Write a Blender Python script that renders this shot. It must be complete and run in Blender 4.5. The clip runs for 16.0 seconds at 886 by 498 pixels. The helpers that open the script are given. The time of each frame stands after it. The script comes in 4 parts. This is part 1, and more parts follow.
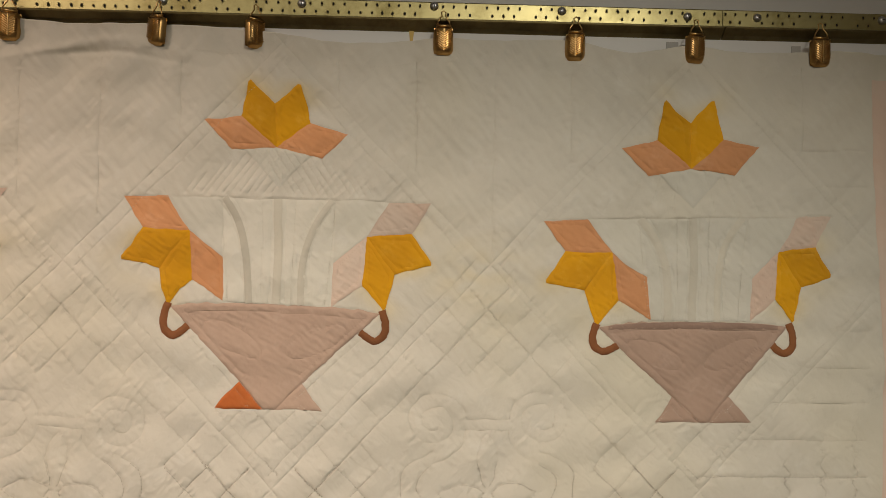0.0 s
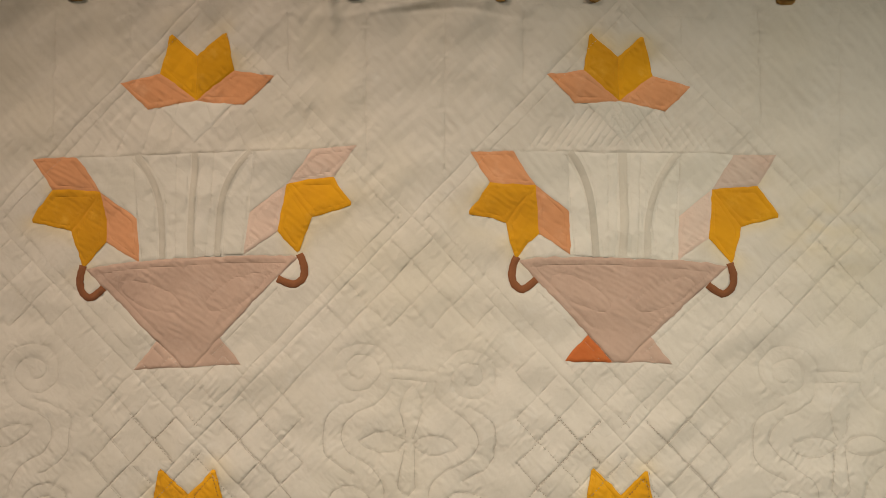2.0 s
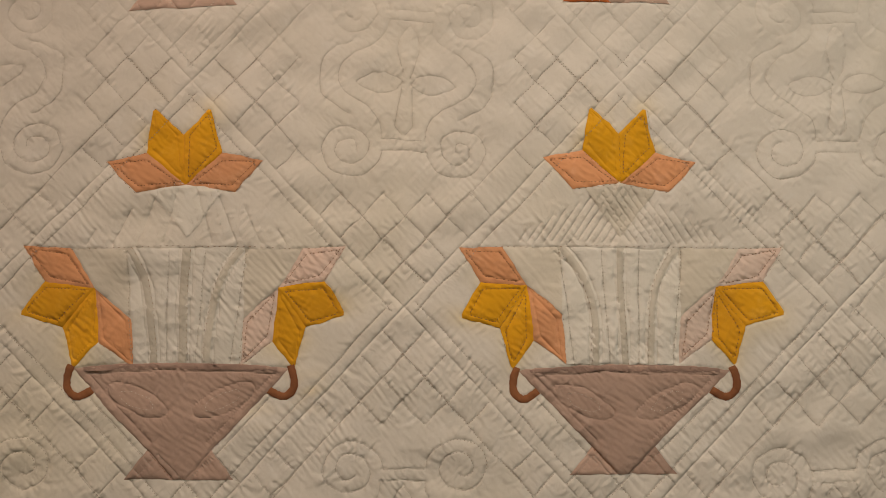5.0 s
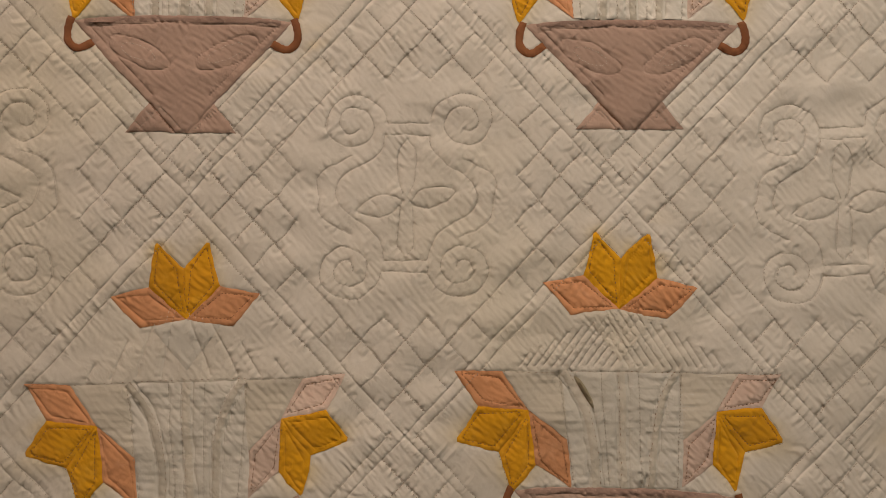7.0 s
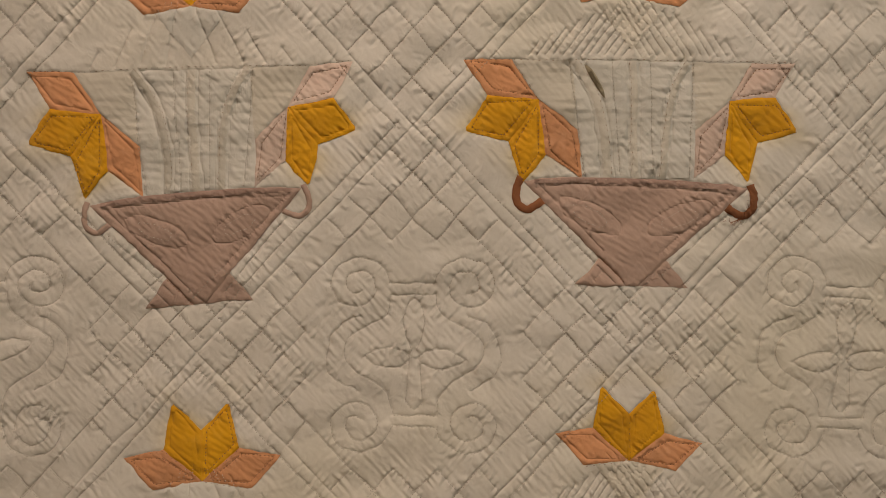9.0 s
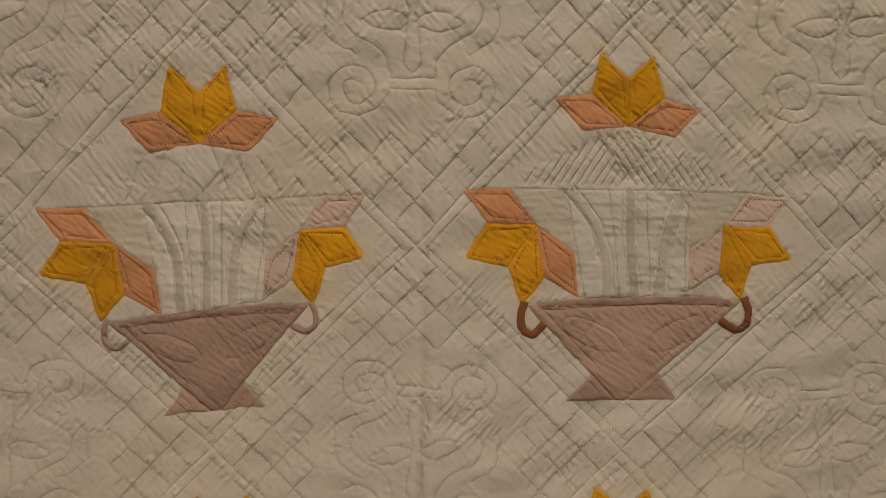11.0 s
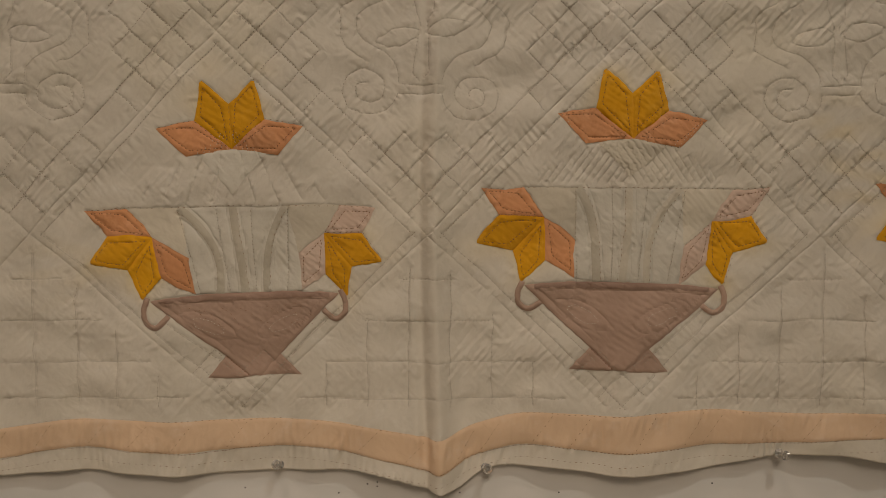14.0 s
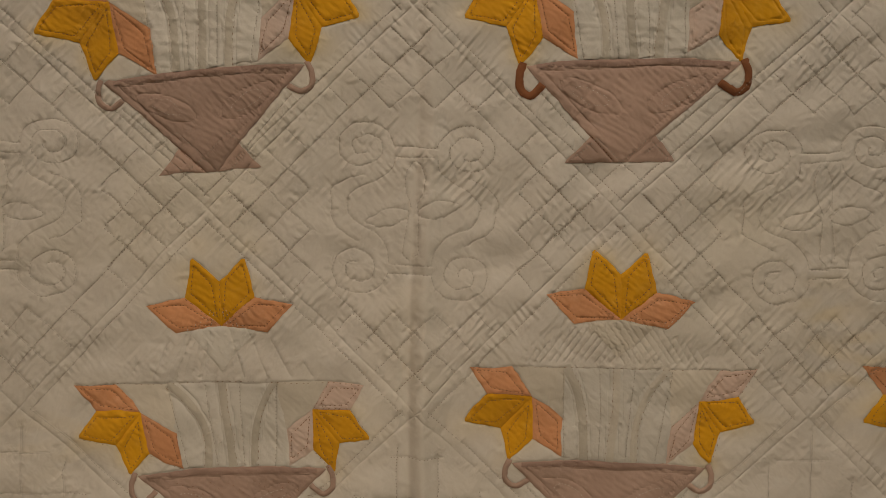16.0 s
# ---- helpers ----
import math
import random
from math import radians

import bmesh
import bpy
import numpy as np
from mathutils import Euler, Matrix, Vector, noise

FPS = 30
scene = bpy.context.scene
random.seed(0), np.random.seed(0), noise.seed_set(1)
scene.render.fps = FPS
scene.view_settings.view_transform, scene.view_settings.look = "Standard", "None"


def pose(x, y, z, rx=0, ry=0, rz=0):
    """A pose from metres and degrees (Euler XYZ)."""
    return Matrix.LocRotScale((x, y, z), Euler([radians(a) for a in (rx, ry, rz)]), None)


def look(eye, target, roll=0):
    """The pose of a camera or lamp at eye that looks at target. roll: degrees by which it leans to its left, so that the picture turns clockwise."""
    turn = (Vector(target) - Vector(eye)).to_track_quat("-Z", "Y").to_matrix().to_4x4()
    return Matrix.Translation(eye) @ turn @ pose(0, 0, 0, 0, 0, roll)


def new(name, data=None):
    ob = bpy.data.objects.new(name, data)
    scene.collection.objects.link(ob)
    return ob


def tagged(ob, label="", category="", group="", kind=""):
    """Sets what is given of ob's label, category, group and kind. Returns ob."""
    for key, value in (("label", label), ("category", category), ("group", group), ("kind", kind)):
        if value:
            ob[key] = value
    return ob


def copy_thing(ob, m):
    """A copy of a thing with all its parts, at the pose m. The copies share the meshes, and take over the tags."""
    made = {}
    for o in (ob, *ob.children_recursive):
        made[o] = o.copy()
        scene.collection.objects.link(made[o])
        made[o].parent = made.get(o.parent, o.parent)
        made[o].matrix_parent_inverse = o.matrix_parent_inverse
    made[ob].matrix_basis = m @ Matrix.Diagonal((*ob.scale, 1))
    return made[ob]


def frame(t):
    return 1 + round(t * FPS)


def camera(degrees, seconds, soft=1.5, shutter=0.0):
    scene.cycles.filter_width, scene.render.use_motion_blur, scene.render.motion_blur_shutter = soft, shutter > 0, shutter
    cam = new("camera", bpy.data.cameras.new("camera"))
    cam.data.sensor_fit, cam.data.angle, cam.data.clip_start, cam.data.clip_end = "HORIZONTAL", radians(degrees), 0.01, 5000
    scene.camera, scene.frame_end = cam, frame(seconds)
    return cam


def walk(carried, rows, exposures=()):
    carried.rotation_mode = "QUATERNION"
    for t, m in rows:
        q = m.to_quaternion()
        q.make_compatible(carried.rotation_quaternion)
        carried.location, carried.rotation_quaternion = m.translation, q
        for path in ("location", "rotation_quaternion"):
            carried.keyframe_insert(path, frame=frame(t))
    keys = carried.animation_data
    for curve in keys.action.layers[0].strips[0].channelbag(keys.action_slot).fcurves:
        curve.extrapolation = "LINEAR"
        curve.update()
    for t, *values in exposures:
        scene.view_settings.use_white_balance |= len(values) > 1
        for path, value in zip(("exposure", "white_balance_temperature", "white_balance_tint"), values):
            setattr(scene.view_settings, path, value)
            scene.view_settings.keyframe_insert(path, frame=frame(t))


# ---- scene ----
cam = camera(64.0, 16.0, soft=0.8)
PATH = [
    (0, (0.176, -0.813, 2.455), (0.229, 1.185, 2.525), 0.7),
    (0.5, (0.03, -0.812, 2.462), (0.058, 1.187, 2.516), 0.4),
    (1, (-0.108, -0.812, 2.463), (-0.108, 1.187, 2.512), 0.2),
    (1.5, (-0.179, -0.812, 2.447), (-0.196, 1.187, 2.495), 0.1),
    (2, (-0.188, -0.809, 2.41), (-0.209, 1.19, 2.454), 0.1),
    (2.5, (-0.191, -0.81, 2.366), (-0.216, 1.19, 2.399), 0.0),
    (3, (-0.194, -0.809, 2.312), (-0.216, 1.191, 2.337), -0.0),
    (3.2, (-0.194, -0.807, 2.283), (-0.217, 1.193, 2.307), -0.0),
    (5.5, (-0.195, -0.791, 1.899), (-0.186, 1.208, 1.968), 0.2),
    (6, (-0.197, -0.785, 1.798), (-0.189, 1.214, 1.842), 0.3),
    (6.5, (-0.199, -0.781, 1.711), (-0.189, 1.219, 1.741), 0.4),
    (7, (-0.2, -0.779, 1.628), (-0.191, 1.221, 1.653), 0.5),
    (7.5, (-0.203, -0.775, 1.547), (-0.192, 1.225, 1.553), 0.4),
    (8, (-0.204, -0.772, 1.47), (-0.196, 1.228, 1.475), 0.5),
    (8.5, (-0.204, -0.77, 1.393), (-0.198, 1.23, 1.381), 0.5),
    (9, (-0.207, -0.768, 1.309), (-0.197, 1.232, 1.285), 0.5),
    (9.5, (-0.203, -0.767, 1.22), (-0.204, 1.232, 1.186), 0.4),
    (9.7, (-0.205, -0.767, 1.188), (-0.202, 1.232, 1.134), 0.4),
    (11.8, (-0.202, -0.765, 0.797), (-0.188, 1.235, 0.813), 0.6),
    (12.5, (-0.204, -0.763, 0.706), (-0.189, 1.237, 0.69), 0.5),
    (13, (-0.205, -0.762, 0.642), (-0.188, 1.237, 0.615), 0.4),
    (13.5, (-0.209, -0.762, 0.577), (-0.193, 1.238, 0.538), 0.3),
    (14, (-0.211, -0.762, 0.51), (-0.191, 1.237, 0.452), 0.1),
    (14.5, (-0.209, -0.761, 0.457), (-0.19, 1.238, 0.382), 0.0),
    (15, (-0.207, -0.759, 0.475), (-0.183, 1.24, 0.414), 0.1),
    (15.5, (-0.2, -0.761, 0.565), (-0.182, 1.238, 0.52), 0.4),
    (16, (-0.199, -0.762, 0.69), (-0.182, 1.238, 0.664), 0.7),
]
# seconds, stops, kelvin, tint
EXPOSURES = [(0.0, -0.04, 6350, 5), (0.5, -0.09, 6350, 5), (1.0, -0.09, 6280, 4), (2.0, -0.03, 6240, 3), (2.5, -0.06, 6300, 4), (3.2, -0.13, 6350, 6), (5.5, -0.26, 6500, 10), (6.5, -0.24, 6550, 12), (7.0, -0.12, 6550, 12), (8.0, -0.15, 6550, 12), (9.0, 0.10, 6500, 11), (9.5, 0.09, 6500, 11), (12.5, -0.15, 6500, 9), (13.5, -0.16, 6450, 8), (14.5, -0.15, 6450, 8), (16.0, -0.15, 6450, 8)]
walk(cam, [(t, look(eye, target, roll)) for t, eye, target, roll in PATH], EXPOSURES)

# ---------------------------------------------------------------- world and lamps
world = bpy.data.worlds.new("world")
scene.world = world
world.use_nodes = True
world.node_tree.nodes["Background"].inputs[0].default_value = (1.0, 0.86, 0.68, 1)
world.node_tree.nodes["Background"].inputs[1].default_value = 0.02


def spot(name, eye, target, watts, degrees, blend, radius, colour):
    data = bpy.data.lights.new(name, "SPOT")
    data.energy, data.spot_size, data.spot_blend = watts, radians(degrees), blend
    data.shadow_soft_size, data.color = radius, colour
    ob = new(name, data)
    ob.matrix_world = look(eye, target)
    return ob


WARM = (1.0, 0.897, 0.805)


def panel(name, eye, target, watts, wide, high, colour):
    data = bpy.data.lights.new(name, "AREA")
    data.shape, data.size, data.size_y, data.energy, data.color = "RECTANGLE", wide, high, watts, colour
    ob = new(name, data)
    ob.matrix_world = look(eye, target)
    return ob


# unseen soft lamp, added as fill for the room's general light
panel("ceiling_fill", (-0.4, -2.5, 3.5), (-0.2, 0, 0.2), 14.1, 2.2, 0.9, WARM)
spot("track_spot_a", (0.69, -1.63, 3.30), (0.12, 0, 1.50), 108, 69.7, 1.0, 0.05, (0.965, 0.90, 0.825))
spot("track_spot_b", (-0.94, -1.02, 3.52), (-0.01, 0, 1.28), 92, 65.8, 0.95, 0.018, (1.0, 0.755, 0.645))
# added wide soft lamp near the far wall, stands in for room bounce
spot("room_fill", (-0.09, -3.62, 2.69), (-0.45, 0, -0.48), 240, 40.0, 1.0, 0.6, (1.0, 0.815, 0.665))


# ---------------------------------------------------------------- materials
def material(name, colour, rough=0.85, metal=0.0, spec=0.3):
    m = bpy.data.materials.new(name)
    m.use_nodes = True
    b = m.node_tree.nodes["Principled BSDF"]
    b.inputs["Base Color"].default_value = (*colour, 1)
    b.inputs["Roughness"].default_value = rough
    b.inputs["Metallic"].default_value = metal
    b.inputs["Specular IOR Level"].default_value = spec
    return m


def link(m, a, b):
    m.node_tree.links.new(a, b)


def node(m, kind, **values):
    n = m.node_tree.nodes.new(kind)
    for key, value in values.items():
        n.inputs[key].default_value = value
    return n


def mixed(m, factor, a, b):
    n = m.node_tree.nodes.new("ShaderNodeMix")
    n.data_type = "RGBA"
    link(m, factor, n.inputs["Factor"])
    for slot, v in (("A", a), ("B", b)):
        sock = [s for s in n.inputs if s.name == slot and s.type == "RGBA"][0]
        if isinstance(v, tuple):
            sock.default_value = (*v, 1)
        else:
            link(m, v, sock)
    return [s for s in n.outputs if s.type == "RGBA"][0]


def ramp(m, source, lo, hi):
    n = m.node_tree.nodes.new("ShaderNodeMapRange")
    n.interpolation_type = "SMOOTHSTEP"
    n.inputs["From Min"].default_value, n.inputs["From Max"].default_value = lo, hi
    link(m, source, n.inputs["Value"])
    return n.outputs["Result"]


def cloth(name, colour, worn, blotch, stain=None, weave=0.12):
    """Old cotton: blotches of fading, fine mottling, thread slubs and a fine weave."""
    m = material(name, colour, 0.92, 0.0, 0.15)
    b = m.node_tree.nodes["Principled BSDF"]
    b.inputs["Sheen Weight"].default_value = 0.08
    coords = m.node_tree.nodes.new("ShaderNodeTexCoord").outputs["Object"]
    big = node(m, "ShaderNodeTexNoise", Scale=7.0, Detail=4.0, Roughness=0.6)
    mid = node(m, "ShaderNodeTexNoise", Scale=45.0, Detail=5.0, Roughness=0.65)
    fine = node(m, "ShaderNodeTexNoise", Scale=900.0, Detail=2.0)
    for n in (big, mid, fine):
        link(m, coords, n.inputs["Vector"])
    c = mixed(m, ramp(m, big.outputs["Fac"], 0.38, 0.7), colour, worn)
    c = mixed(m, ramp(m, mid.outputs["Fac"], 0.5, 0.85), c, blotch)
    if stain:
        aged = node(m, "ShaderNodeTexNoise", Scale=2.6, Detail=3.0)
        link(m, coords, aged.inputs["Vector"])
        c = mixed(m, ramp(m, aged.outputs["Fac"], 0.48, 0.72), c, (0.64, 0.575, 0.435))
        at = m.node_tree.nodes.new("ShaderNodeAttribute")
        at.attribute_name = "stain"
        c = mixed(m, at.outputs["Fac"], c, stain)
    info = m.node_tree.nodes.new("ShaderNodeObjectInfo")
    hue = node(m, "ShaderNodeHueSaturation")
    v = m.node_tree.nodes.new("ShaderNodeMapRange")
    v.inputs["To Min"].default_value, v.inputs["To Max"].default_value = (0.9, 1.08) if not stain else (1.0, 1.0)
    link(m, info.outputs["Random"], v.inputs["Value"])
    link(m, v.outputs["Result"], hue.inputs["Value"])
    link(m, c, hue.inputs["Color"])
    link(m, hue.outputs["Color"], b.inputs["Base Color"])
    bump = node(m, "ShaderNodeBump", Strength=0.5, Distance=0.0009)
    link(m, mid.outputs["Fac"], bump.inputs["Height"])
    crease = node(m, "ShaderNodeTexNoise", Scale=190.0, Detail=3.0, Roughness=0.6, Distortion=0.6)
    other = node(m, "ShaderNodeTexNoise", Scale=170.0, Detail=3.0, Roughness=0.6, Distortion=0.6)
    for angle, n in ((36, crease), (-43, other)):
        turn = m.node_tree.nodes.new("ShaderNodeMapping")
        turn.vector_type = "TEXTURE"
        turn.inputs["Rotation"].default_value = (0, radians(angle), 0)
        turn.inputs["Scale"].default_value = (1.0, 1.0, 2.3)
        link(m, coords, turn.inputs["Vector"]), link(m, turn.outputs["Vector"], n.inputs["Vector"])
    patches = node(m, "ShaderNodeTexNoise", Scale=17.0, Detail=2.0)
    link(m, coords, patches.inputs["Vector"])
    wrinkles = mixed(m, ramp(m, patches.outputs["Fac"], 0.42, 0.58), crease.outputs["Fac"], other.outputs["Fac"])
    bump1 = node(m, "ShaderNodeBump", Strength=0.8, Distance=0.0008)
    link(m, wrinkles, bump1.inputs["Height"])
    link(m, bump.outputs["Normal"], bump1.inputs["Normal"])
    near = m.node_tree.nodes.new("ShaderNodeAttribute")
    near.attribute_name = "near"
    groove = m.node_tree.nodes.new("ShaderNodeMapRange")
    groove.interpolation_type = "SMOOTHERSTEP"
    groove.inputs["From Min"].default_value, groove.inputs["From Max"].default_value = 0.0, 0.0018
    link(m, near.outputs["Fac"], groove.inputs["Value"])
    bump3 = node(m, "ShaderNodeBump", Strength=1.0, Distance=0.00105)
    link(m, groove.outputs["Result"], bump3.inputs["Height"])
    link(m, bump1.outputs["Normal"], bump3.inputs["Normal"])
    # fine gathers that cross the nearest stitched line, strongest beside it
    slanting, pull = m.node_tree.nodes.new("ShaderNodeAttribute"), m.node_tree.nodes.new("ShaderNodeAttribute")
    slanting.attribute_name, pull.attribute_name = "slant", "pull"
    crossing = mixed(m, slanting.outputs["Fac"], crease.outputs["Fac"], other.outputs["Fac"])
    drawn = m.node_tree.nodes.new("ShaderNodeMath")
    drawn.operation = "MULTIPLY"
    link(m, crossing, drawn.inputs[0]), link(m, pull.outputs["Fac"], drawn.inputs[1])
    bump4 = node(m, "ShaderNodeBump", Strength=1.0, Distance=0.0016)
    link(m, drawn.outputs[0], bump4.inputs["Height"])
    link(m, bump3.outputs["Normal"], bump4.inputs["Normal"])
    bump2 = node(m, "ShaderNodeBump", Strength=weave, Distance=0.0004)
    link(m, fine.outputs["Fac"], bump2.inputs["Height"])
    link(m, bump4.outputs["Normal"], bump2.inputs["Normal"])
    link(m, bump2.outputs["Normal"], b.inputs["Normal"])
    return m


CREAM = cloth("cream_cotton", (0.66, 0.60, 0.49), (0.60, 0.545, 0.44), (0.68, 0.63, 0.53), (0.72, 0.52, 0.16))
PANEL = cloth("white_cotton", (0.66, 0.61, 0.50), (0.61, 0.565, 0.455), (0.67, 0.625, 0.53))
CORNER = cloth("aged_white_cotton", (0.61, 0.545, 0.42), (0.585, 0.52, 0.395), (0.64, 0.58, 0.46))
STEM = cloth("stem_cotton", (0.53, 0.475, 0.365), (0.56, 0.505, 0.395), (0.59, 0.535, 0.425))
PALE_STEM = cloth("pale_stem_cotton", (0.58, 0.525, 0.415), (0.60, 0.545, 0.435), (0.62, 0.565, 0.455))
YELLOW = cloth("yellow_cotton", (0.70, 0.335, 0.009), (0.61, 0.28, 0.012), (0.73, 0.38, 0.035))
ORANGE = cloth("apricot_cotton", (0.66, 0.305, 0.132), (0.60, 0.285, 0.13), (0.69, 0.36, 0.185))
PINK = cloth("faded_pink_cotton", (0.65, 0.48, 0.365), (0.63, 0.50, 0.39), (0.65, 0.455, 0.34))
MAUVE = cloth("mauve_cotton", (0.44, 0.302, 0.220), (0.395, 0.268, 0.194), (0.48, 0.342, 0.258))
RIM = cloth("shadowed_mauve_cotton", (0.335, 0.222, 0.162), (0.305, 0.20, 0.146), (0.375, 0.255, 0.19))
BLUSH = cloth("blush_cotton", (0.53, 0.372, 0.272), (0.485, 0.335, 0.245), (0.56, 0.405, 0.305))
BROWN = cloth("rust_brown_cotton", (0.25, 0.098, 0.038), (0.20, 0.075, 0.03), (0.30, 0.125, 0.05))
RUST = cloth("rust_orange_cotton", (0.44, 0.12, 0.03), (0.38, 0.10, 0.028), (0.48, 0.16, 0.05))
PEACH = cloth("peach_border_cotton", (0.665, 0.475, 0.305), (0.63, 0.45, 0.29), (0.68, 0.525, 0.375))
# cream thread, with the shade of its dimples put into the colour
THREAD = material("shaded_thread", (0.36, 0.305, 0.225), 0.85)
DARK_THREAD = material("brown_thread", (0.22, 0.11, 0.045), 0.85)


def plaster(name, colour, other):
    m = material(name, colour, 0.8, 0, 0.25)
    b = m.node_tree.nodes["Principled BSDF"]
    coords = m.node_tree.nodes.new("ShaderNodeTexCoord").outputs["Object"]
    big = node(m, "ShaderNodeTexNoise", Scale=3.0, Detail=5.0)
    fine = node(m, "ShaderNodeTexNoise", Scale=160.0, Detail=4.0)
    link(m, coords, big.inputs["Vector"]), link(m, coords, fine.inputs["Vector"])
    link(m, mixed(m, ramp(m, big.outputs["Fac"], 0.35, 0.7), colour, other), b.inputs["Base Color"])
    bump = node(m, "ShaderNodeBump", Strength=0.12, Distance=0.001)
    link(m, fine.outputs["Fac"], bump.inputs["Height"])
    link(m, bump.outputs["Normal"], b.inputs["Normal"])
    return m


WALL = plaster("wall_paint", (0.70, 0.67, 0.61), (0.67, 0.64, 0.58))
BATTEN = plaster("white_board_paint", (0.74, 0.71, 0.65), (0.70, 0.66, 0.60))
# floor is out of view, made pale to bounce light onto the hem
FLOOR = plaster("pale_floor", (0.46, 0.43, 0.38), (0.42, 0.39, 0.34))


def metal(name, colour, dark, rough):
    m = material(name, colour, rough, 1.0)
    b = m.node_tree.nodes["Principled BSDF"]
    coords = m.node_tree.nodes.new("ShaderNodeTexCoord").outputs["Object"]
    big = node(m, "ShaderNodeTexNoise", Scale=25.0, Detail=6.0, Roughness=0.7)
    link(m, coords, big.inputs["Vector"])
    link(m, mixed(m, ramp(m, big.outputs["Fac"], 0.4, 0.75), colour, dark), b.inputs["Base Color"])
    r = m.node_tree.nodes.new("ShaderNodeMapRange")
    r.inputs["To Min"].default_value, r.inputs["To Max"].default_value = rough - 0.08, rough + 0.12
    link(m, big.outputs["Fac"], r.inputs["Value"])
    link(m, r.outputs["Result"], b.inputs["Roughness"])
    return m


BRASS = metal("brass", (0.43, 0.365, 0.165), (0.27, 0.22, 0.085), 0.38)
# brass of the lip, coloured dark for the shade under the rail
LIP_SHADE = metal("shaded_brass", (0.20, 0.155, 0.07), (0.13, 0.095, 0.04), 0.45)
GOLD = metal("antique_gold", (0.56, 0.35, 0.13), (0.26, 0.14, 0.045), 0.30)
STEEL = metal("zinc_steel", (0.62, 0.60, 0.57), (0.45, 0.43, 0.40), 0.28)
DARK = material("dark_hole", (0.02, 0.014, 0.008), 0.7)
CLEAR = material("clear_plastic", (0.92, 0.90, 0.86), 0.08)
CLEAR.node_tree.nodes["Principled BSDF"].inputs["Transmission Weight"].default_value = 0.9
GREY = material("grey_tape", (0.42, 0.385, 0.33), 0.6)
LINING = cloth("olive_lining", (0.26, 0.215, 0.13), (0.31, 0.26, 0.16), (0.21, 0.17, 0.10))
TAPE = material("yellow_tape", (0.62, 0.42, 0.12), 0.6)


# ---------------------------------------------------------------- helpers for meshes
def mesh_object(name, verts, faces, mat, parent=None, smooth=True):
    """verts in world metres; under a parent they are kept relative to its place."""
    base = parent.matrix_basis.translation if parent and not parent.parent else Vector((0, 0, 0))
    v = np.asarray(verts, float).reshape(-1, 3) - np.array(base)
    me = bpy.data.meshes.new(name)
    me.from_pydata(v.tolist(), [], [list(map(int, f)) for f in faces])
    if smooth:
        me.polygons.foreach_set("use_smooth", np.ones(len(me.polygons), bool))
    me.materials.append(mat)
    ob = new(name, me)
    ob.parent = parent
    return ob


def part(name, bm, mat, parent, label="", smooth=False):
    me = bpy.data.meshes.new(name)
    bm.to_mesh(me)
    bm.free()
    if smooth:
        me.polygons.foreach_set("use_smooth", np.ones(len(me.polygons), bool))
    me.materials.append(mat)
    ob = new(name, me)
    ob.parent = parent
    return tagged(ob, label)


def box(x0, x1, y0, y1, z0, z1, bevel=0.0):
    bm = bmesh.new()
    bmesh.ops.create_cube(bm, size=1, matrix=Matrix.LocRotScale(((x0 + x1) / 2, (y0 + y1) / 2, (z0 + z1) / 2), None, (x1 - x0, y1 - y0, z1 - z0)))
    if bevel:
        bmesh.ops.bevel(bm, geom=bm.edges[:], offset=bevel, segments=2, affect="EDGES")
    return bm


def lathe(profile, sides=16, axis="y"):
    """A turned form from (radius, height) pairs along -y, closed at both ends."""
    bm = bmesh.new()
    rings = []
    for r, h in profile:
        rings.append([bm.verts.new((r * math.cos(2 * math.pi * i / sides), -h, r * math.sin(2 * math.pi * i / sides))) for i in range(sides)])
    for a, b in zip(rings, rings[1:]):
        for i in range(sides):
            bm.faces.new((a[i], a[(i + 1) % sides], b[(i + 1) % sides], b[i]))
    bm.faces.new(rings[0]), bm.faces.new(rings[-1])
    bmesh.ops.recalc_face_normals(bm, faces=bm.faces[:])
    return bm


def wire(points, radius, sides=6, closed=False):
    bm = bmesh.new()
    pts = [Vector(p) for p in points]
    rings = []
    for i, p in enumerate(pts):
        a = pts[i - 1] if i or closed else p
        b = pts[(i + 1) % len(pts)] if i < len(pts) - 1 or closed else p
        d = (b - a).normalized()
        u = d.orthogonal().normalized() if abs(d.y) > 0.9 else d.cross(Vector((0, 1, 0))).normalized()
        w = d.cross(u)
        rings.append([bm.verts.new(p + radius * (math.cos(2 * math.pi * k / sides) * u + math.sin(2 * math.pi * k / sides) * w)) for k in range(sides)])
    pairs = list(zip(rings, rings[1:])) + ([(rings[-1], rings[0])] if closed else [])
    for a, b in pairs:
        for i in range(sides):
            bm.faces.new((a[i], a[(i + 1) % sides], b[(i + 1) % sides], b[i]))
    if not closed:
        bm.faces.new(rings[0]), bm.faces.new(rings[-1])
    bmesh.ops.recalc_face_normals(bm, faces=bm.faces[:])
    return bm


# ---------------------------------------------------------------- the room
WALL_Y = 0.022


def structure(name, bm, mat, label, category):
    return tagged(part(name, bm, mat, None), label, category, kind="structure")


